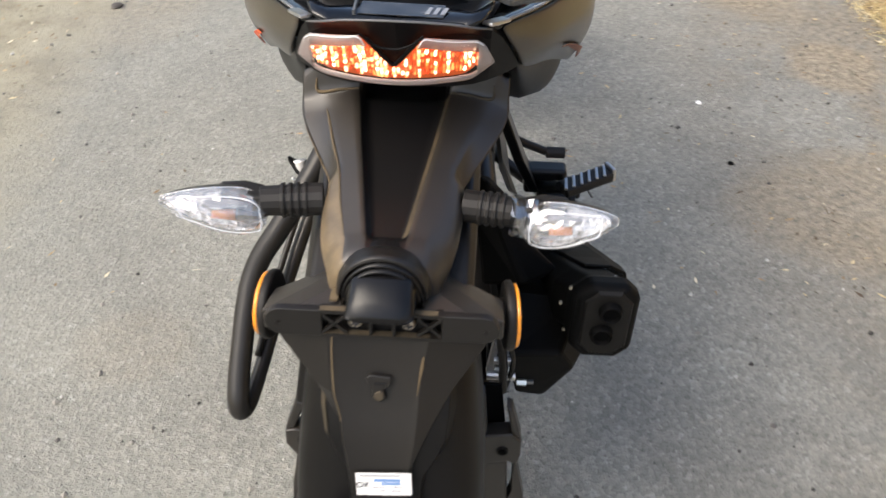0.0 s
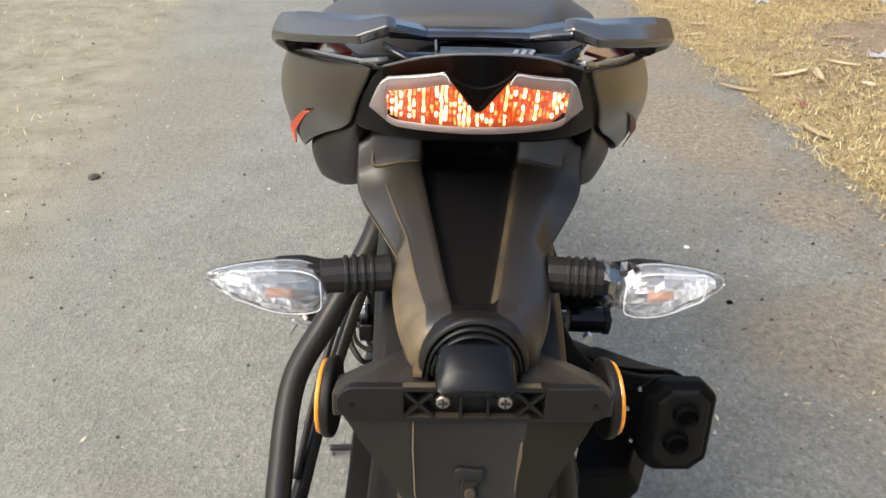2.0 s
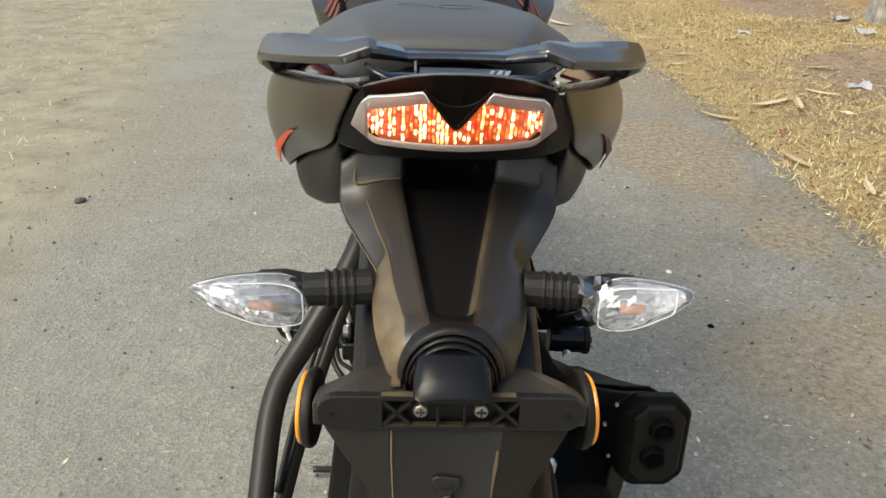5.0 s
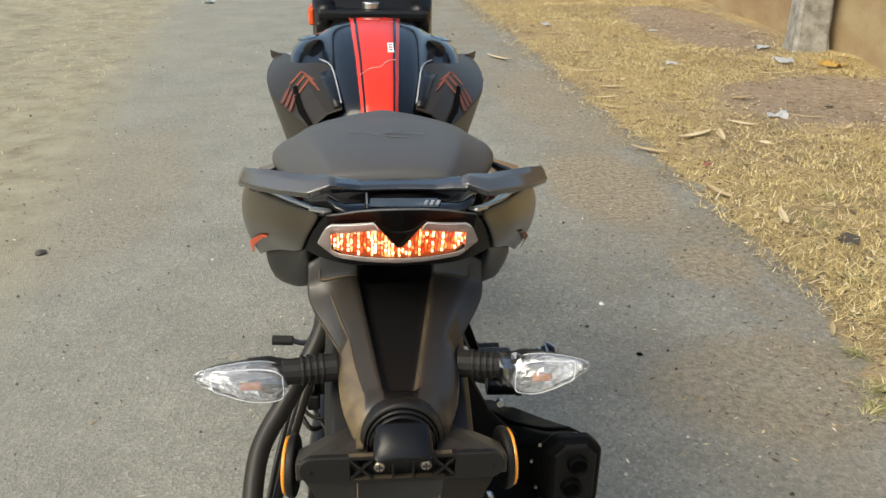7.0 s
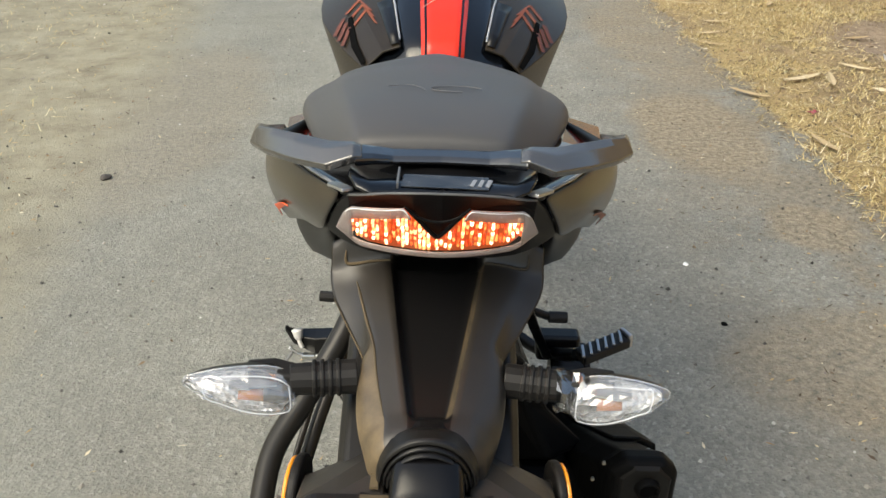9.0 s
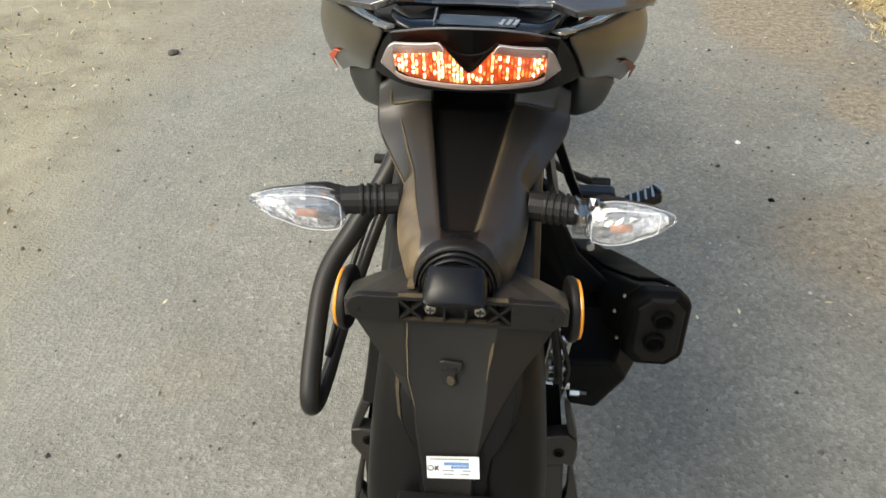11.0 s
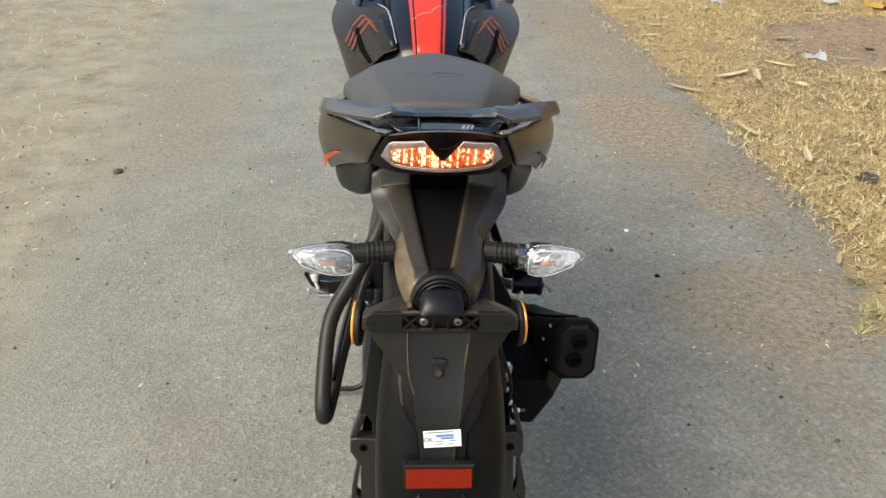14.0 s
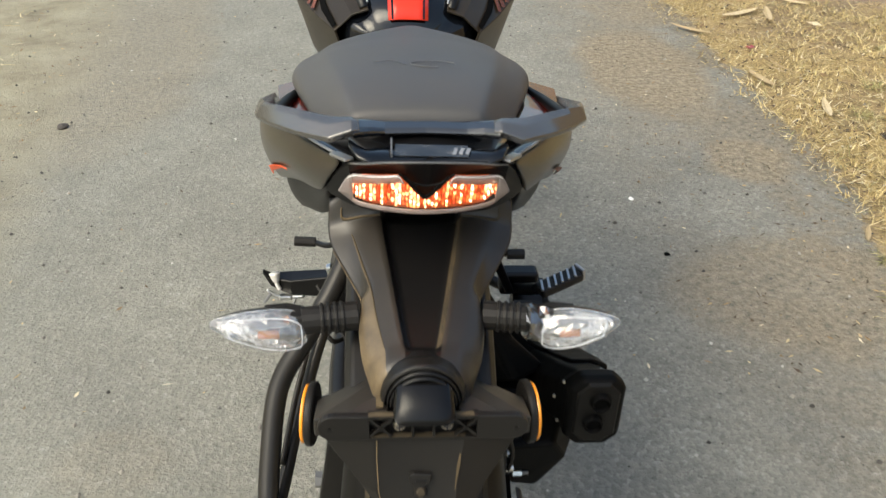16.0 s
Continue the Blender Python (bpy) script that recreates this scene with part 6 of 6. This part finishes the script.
def scatter_flakes(count, seed, x0=1.15, width=2.5, size=1.0, label="broken dry leaf bits strewn over the verge", mat=None):
    """Broken bits of dry leaf, on the verge and thinly on the lane's edge."""
    rnd = random.Random(seed)
    verts, faces = [], []
    for _ in range(count):
        x, y = x0 + width * rnd.random() ** 1.2, 0.7 + 8.5 * rnd.random() ** 1.3
        if x0 > 1 and x < 1.45 and rnd.random() < 0.6:
            continue
        a, ln, w = rnd.uniform(0, math.tau), size * rnd.uniform(0.008, 0.034), size * rnd.uniform(0.003, 0.009)
        d, q = Vector((math.cos(a), math.sin(a), rnd.uniform(-0.15, 0.3))), Vector((-math.sin(a), math.cos(a), rnd.uniform(-0.3, 0.5)))
        o = Vector((x, y, height(x, y) + 0.005))
        k = len(verts)
        verts += [o - d * ln, o + q * w, o + d * ln * rnd.uniform(0.6, 1), o - q * w]
        faces.append((k, k + 1, k + 2, k + 3))
    tagged(new("leaf_litter", mesh_of("leaf_litter", verts, faces, mat or flake_mat)), label, "leaf litter", kind="stuff")


scatter_flakes(11000, 21, 1.40, 2.3, 0.62)
scatter_flakes(420, 24, 1.62, 2.1, 1.7, "larger broken leaf bits strewn over the verge")
scatter_flakes(2000, 22, 1.45, -2.9, 0.42, "dark crumbs of dry leaf on the asphalt")
scatter_flakes(1700, 25, 1.50, -0.75, 0.40, "fine leaf crumbs gathered along the lane edge")
scatter_flakes(5200, 26, 1.48, 2.2, 0.55, "dark brown leaf crumbs in the straw", crumb_mat)
scatter_flakes(1500, 27, 1.50, -0.60, 0.42, "dark crumbs along the lane edge", crumb_mat)
scatter_flakes(3000, 23, -1.15, -2.6, 0.5, "crumbs of dry leaf on the dusty verge")


def leaf(x, y, length, width, turn, curl=0.2, lift=0.006):
    rows = []
    for k in range(8):
        u = k / 7
        w = width * math.sin(math.pi * (0.06 + 0.9 * u)) ** 0.8 / 2
        z = 0.003 + lift + curl * length * (u - 0.5) ** 2
        rows.append([((u - 0.5) * length, -w, z + w * 0.3), ((u - 0.5) * length, 0, z), ((u - 0.5) * length, w, z + w * 0.3)])
    bm = loft(rows, ring=False)
    me = bpy.data.meshes.new("fallen_leaf")
    bm.to_mesh(me)
    bm.free()
    me.materials.append(leaf_mat)
    ob = tagged(new("fallen_leaf", me), "long pale dry leaf lying on the straw", "leaf", group="fallen leaves")
    s = ob.modifiers.new("thick", "SOLIDIFY")
    s.thickness = 0.0006
    ob.matrix_basis = pose(x, y, height(x, y) + 0.002, 0, 0, turn)


for x, y, ln, w, a in ((1.545, 2.405, 0.175, 0.034, -78), (1.670, 2.110, 0.175, 0.030, 72), (1.690, 2.515, 0.19, 0.012, -70), (1.665, 2.49, 0.15, 0.010, -62), (1.795, 3.24, 0.235, 0.042, 25), (1.915, 3.20, 0.22, 0.036, 72),
                       (1.475, 3.025, 0.20, 0.030, -46), (1.57, 3.875, 0.16, 0.018, -35), (2.13, 3.405, 0.16, 0.035, -46), (1.215, 5.415, 0.26, 0.034, -62), (1.75, 4.4, 0.16, 0.03, -4), (2.4, 4.0, 0.16, 0.03, 10),
                       (2.2, 4.75, 0.12, 0.03, 60), (1.62, 4.1, 0.14, 0.025, 5), (2.9, 4.6, 0.20, 0.024, -15), (1.9, 5.6, 0.16, 0.03, -5), (2.6, 3.2, 0.10, 0.02, 40), (2.72, 4.72, 0.20, 0.022, 68), (2.05, 3.95, 0.22, 0.014, 12), (1.72, 4.85, 0.24, 0.020, -14),
                       (1.95, 5.15, 0.20, 0.018, 8), (2.3, 6.1, 0.24, 0.022, -6), (1.85, 6.4, 0.20, 0.020, 4), (2.62, 5.6, 0.16, 0.018, 20), (2.55, 3.52, 0.18, 0.016, -30), (1.80, 1.62, 0.10, 0.020, -70), (1.36, 1.24, 0.09, 0.016, 60)):
    leaf(x, y, ln, w, a)


def scrap(x, y, size, mat, label, seed, name="litter"):
    rnd = random.Random(seed)
    verts, faces = [], []
    for j in range(5):
        for i in range(5):
            verts.append(((i - 2) * size / 4, (j - 2) * size / 5, rnd.uniform(0.003, 0.28 * size)))
    faces = [(j * 5 + i, j * 5 + i + 1, j * 5 + i + 6, j * 5 + i + 5) for j in range(4) for i in range(4)]
    ob = tagged(new(name, mesh_of(name, verts, faces, mat)), label, "litter", group="litter on the verge")
    s = ob.modifiers.new("thick", "SOLIDIFY")
    s.thickness = 0.001
    ob.matrix_basis = pose(x, y, height(x, y), 0, 0, rnd.uniform(0, 180))


scrap(2.39, 5.06, 0.10, litter_mat, "crumpled pale plastic scrap on straw", 1)
scrap(2.40, 3.56, 0.11, litter_mat, "crumpled white paper scrap on straw", 2)
scrap(3.27, 5.46, 0.11, litter_mat, "crumpled white scrap near the post", 3)
scrap(1.95, 6.9, 0.09, litter_mat, "crumpled pale scrap on straw", 4)
scrap(1.66, 2.79, 0.040, litter_red, "small dark red scrap on straw", 5)
scrap(-1.2, 8.9, 0.13, litter_mat, "crumpled white scrap on the verge", 6)
scrap(3.43, 4.77, 0.15, litter_yellow, "crumpled yellow leaf wrap near the post", 7)
scrap(3.15, 4.92, 0.13, litter_mat, "torn white scrap on the earth", 8)
scrap(1.79, 1.86, 0.085, litter_dark, "dark crumpled leaf on straw", 9)
scrap(2.874, 3.83, 0.05, litter_dark, "dark crumpled leaf on the earth", 10)
scrap(2.72, 6.30, 0.06, litter_mat, "small white scrap on straw", 12)


def tuft(x, y, blades, reach, seed):
    rnd = random.Random(seed)
    verts, faces = [], []
    for _ in range(blades):
        a, ln = rnd.uniform(0, math.tau), reach * rnd.uniform(0.4, 1.0)
        d, q = Vector((math.cos(a), math.sin(a), rnd.uniform(0.1, 0.9))).normalized(), Vector((-math.sin(a), math.cos(a), 0))
        o, w, k = Vector((rnd.gauss(0, reach * 0.3), rnd.gauss(0, reach * 0.3), 0)), rnd.uniform(0.0008, 0.002), len(verts)
        verts += [o - q * w, o + q * w, o + d * ln * 0.6 + q * w, o + d * ln * 0.6 - q * w, o + d * ln - Vector((0, 0, 0.2 * ln))]
        faces += [(k, k + 1, k + 2, k + 3), (k + 3, k + 2, k + 4)]
    ob = tagged(new("grass_tuft", mesh_of("grass_tuft", verts, faces, tuft_mat)), "low pale green dry grass tuft at the lane edge", "grass", group="grass tufts")
    ob.location = (x, y, height(x, y))


for k, (x, y) in enumerate(((1.25, 0.86), (1.36, 1.12), (1.31, 0.93), (1.62, 1.55), (1.95, 2.3), (1.78, 2.05), (2.25, 2.75))):
    tuft(x, y, 70, 0.05 + 0.012 * (k % 3), 60 + k)


def stone(x, y, r, seed, label, mat):
    bm = bmesh.new()
    bmesh.ops.create_icosphere(bm, subdivisions=2, radius=r)
    for v in bm.verts:
        v.co *= 1 + 0.35 * noise.noise(v.co / r + Vector((seed, 0, 0)))
        v.co.z *= 0.5
    me = bpy.data.meshes.new("pebble")
    bm.to_mesh(me)
    bm.free()
    me.materials.append(mat)
    ob = tagged(new("pebble", me), label, "pebble", group="pebbles")
    ob.location = (x, y, height(x, y) + r * 0.3)


stone(-1.06, 2.163, 0.02, 1, "small dark pebble on the asphalt", litter_dark)
stone(0.76, 1.51, 0.008, 2, "small pale pebble on the asphalt", paper)
stone(0.77, 1.20, 0.008, 3, "tiny dark pebble on the asphalt", hole_black)
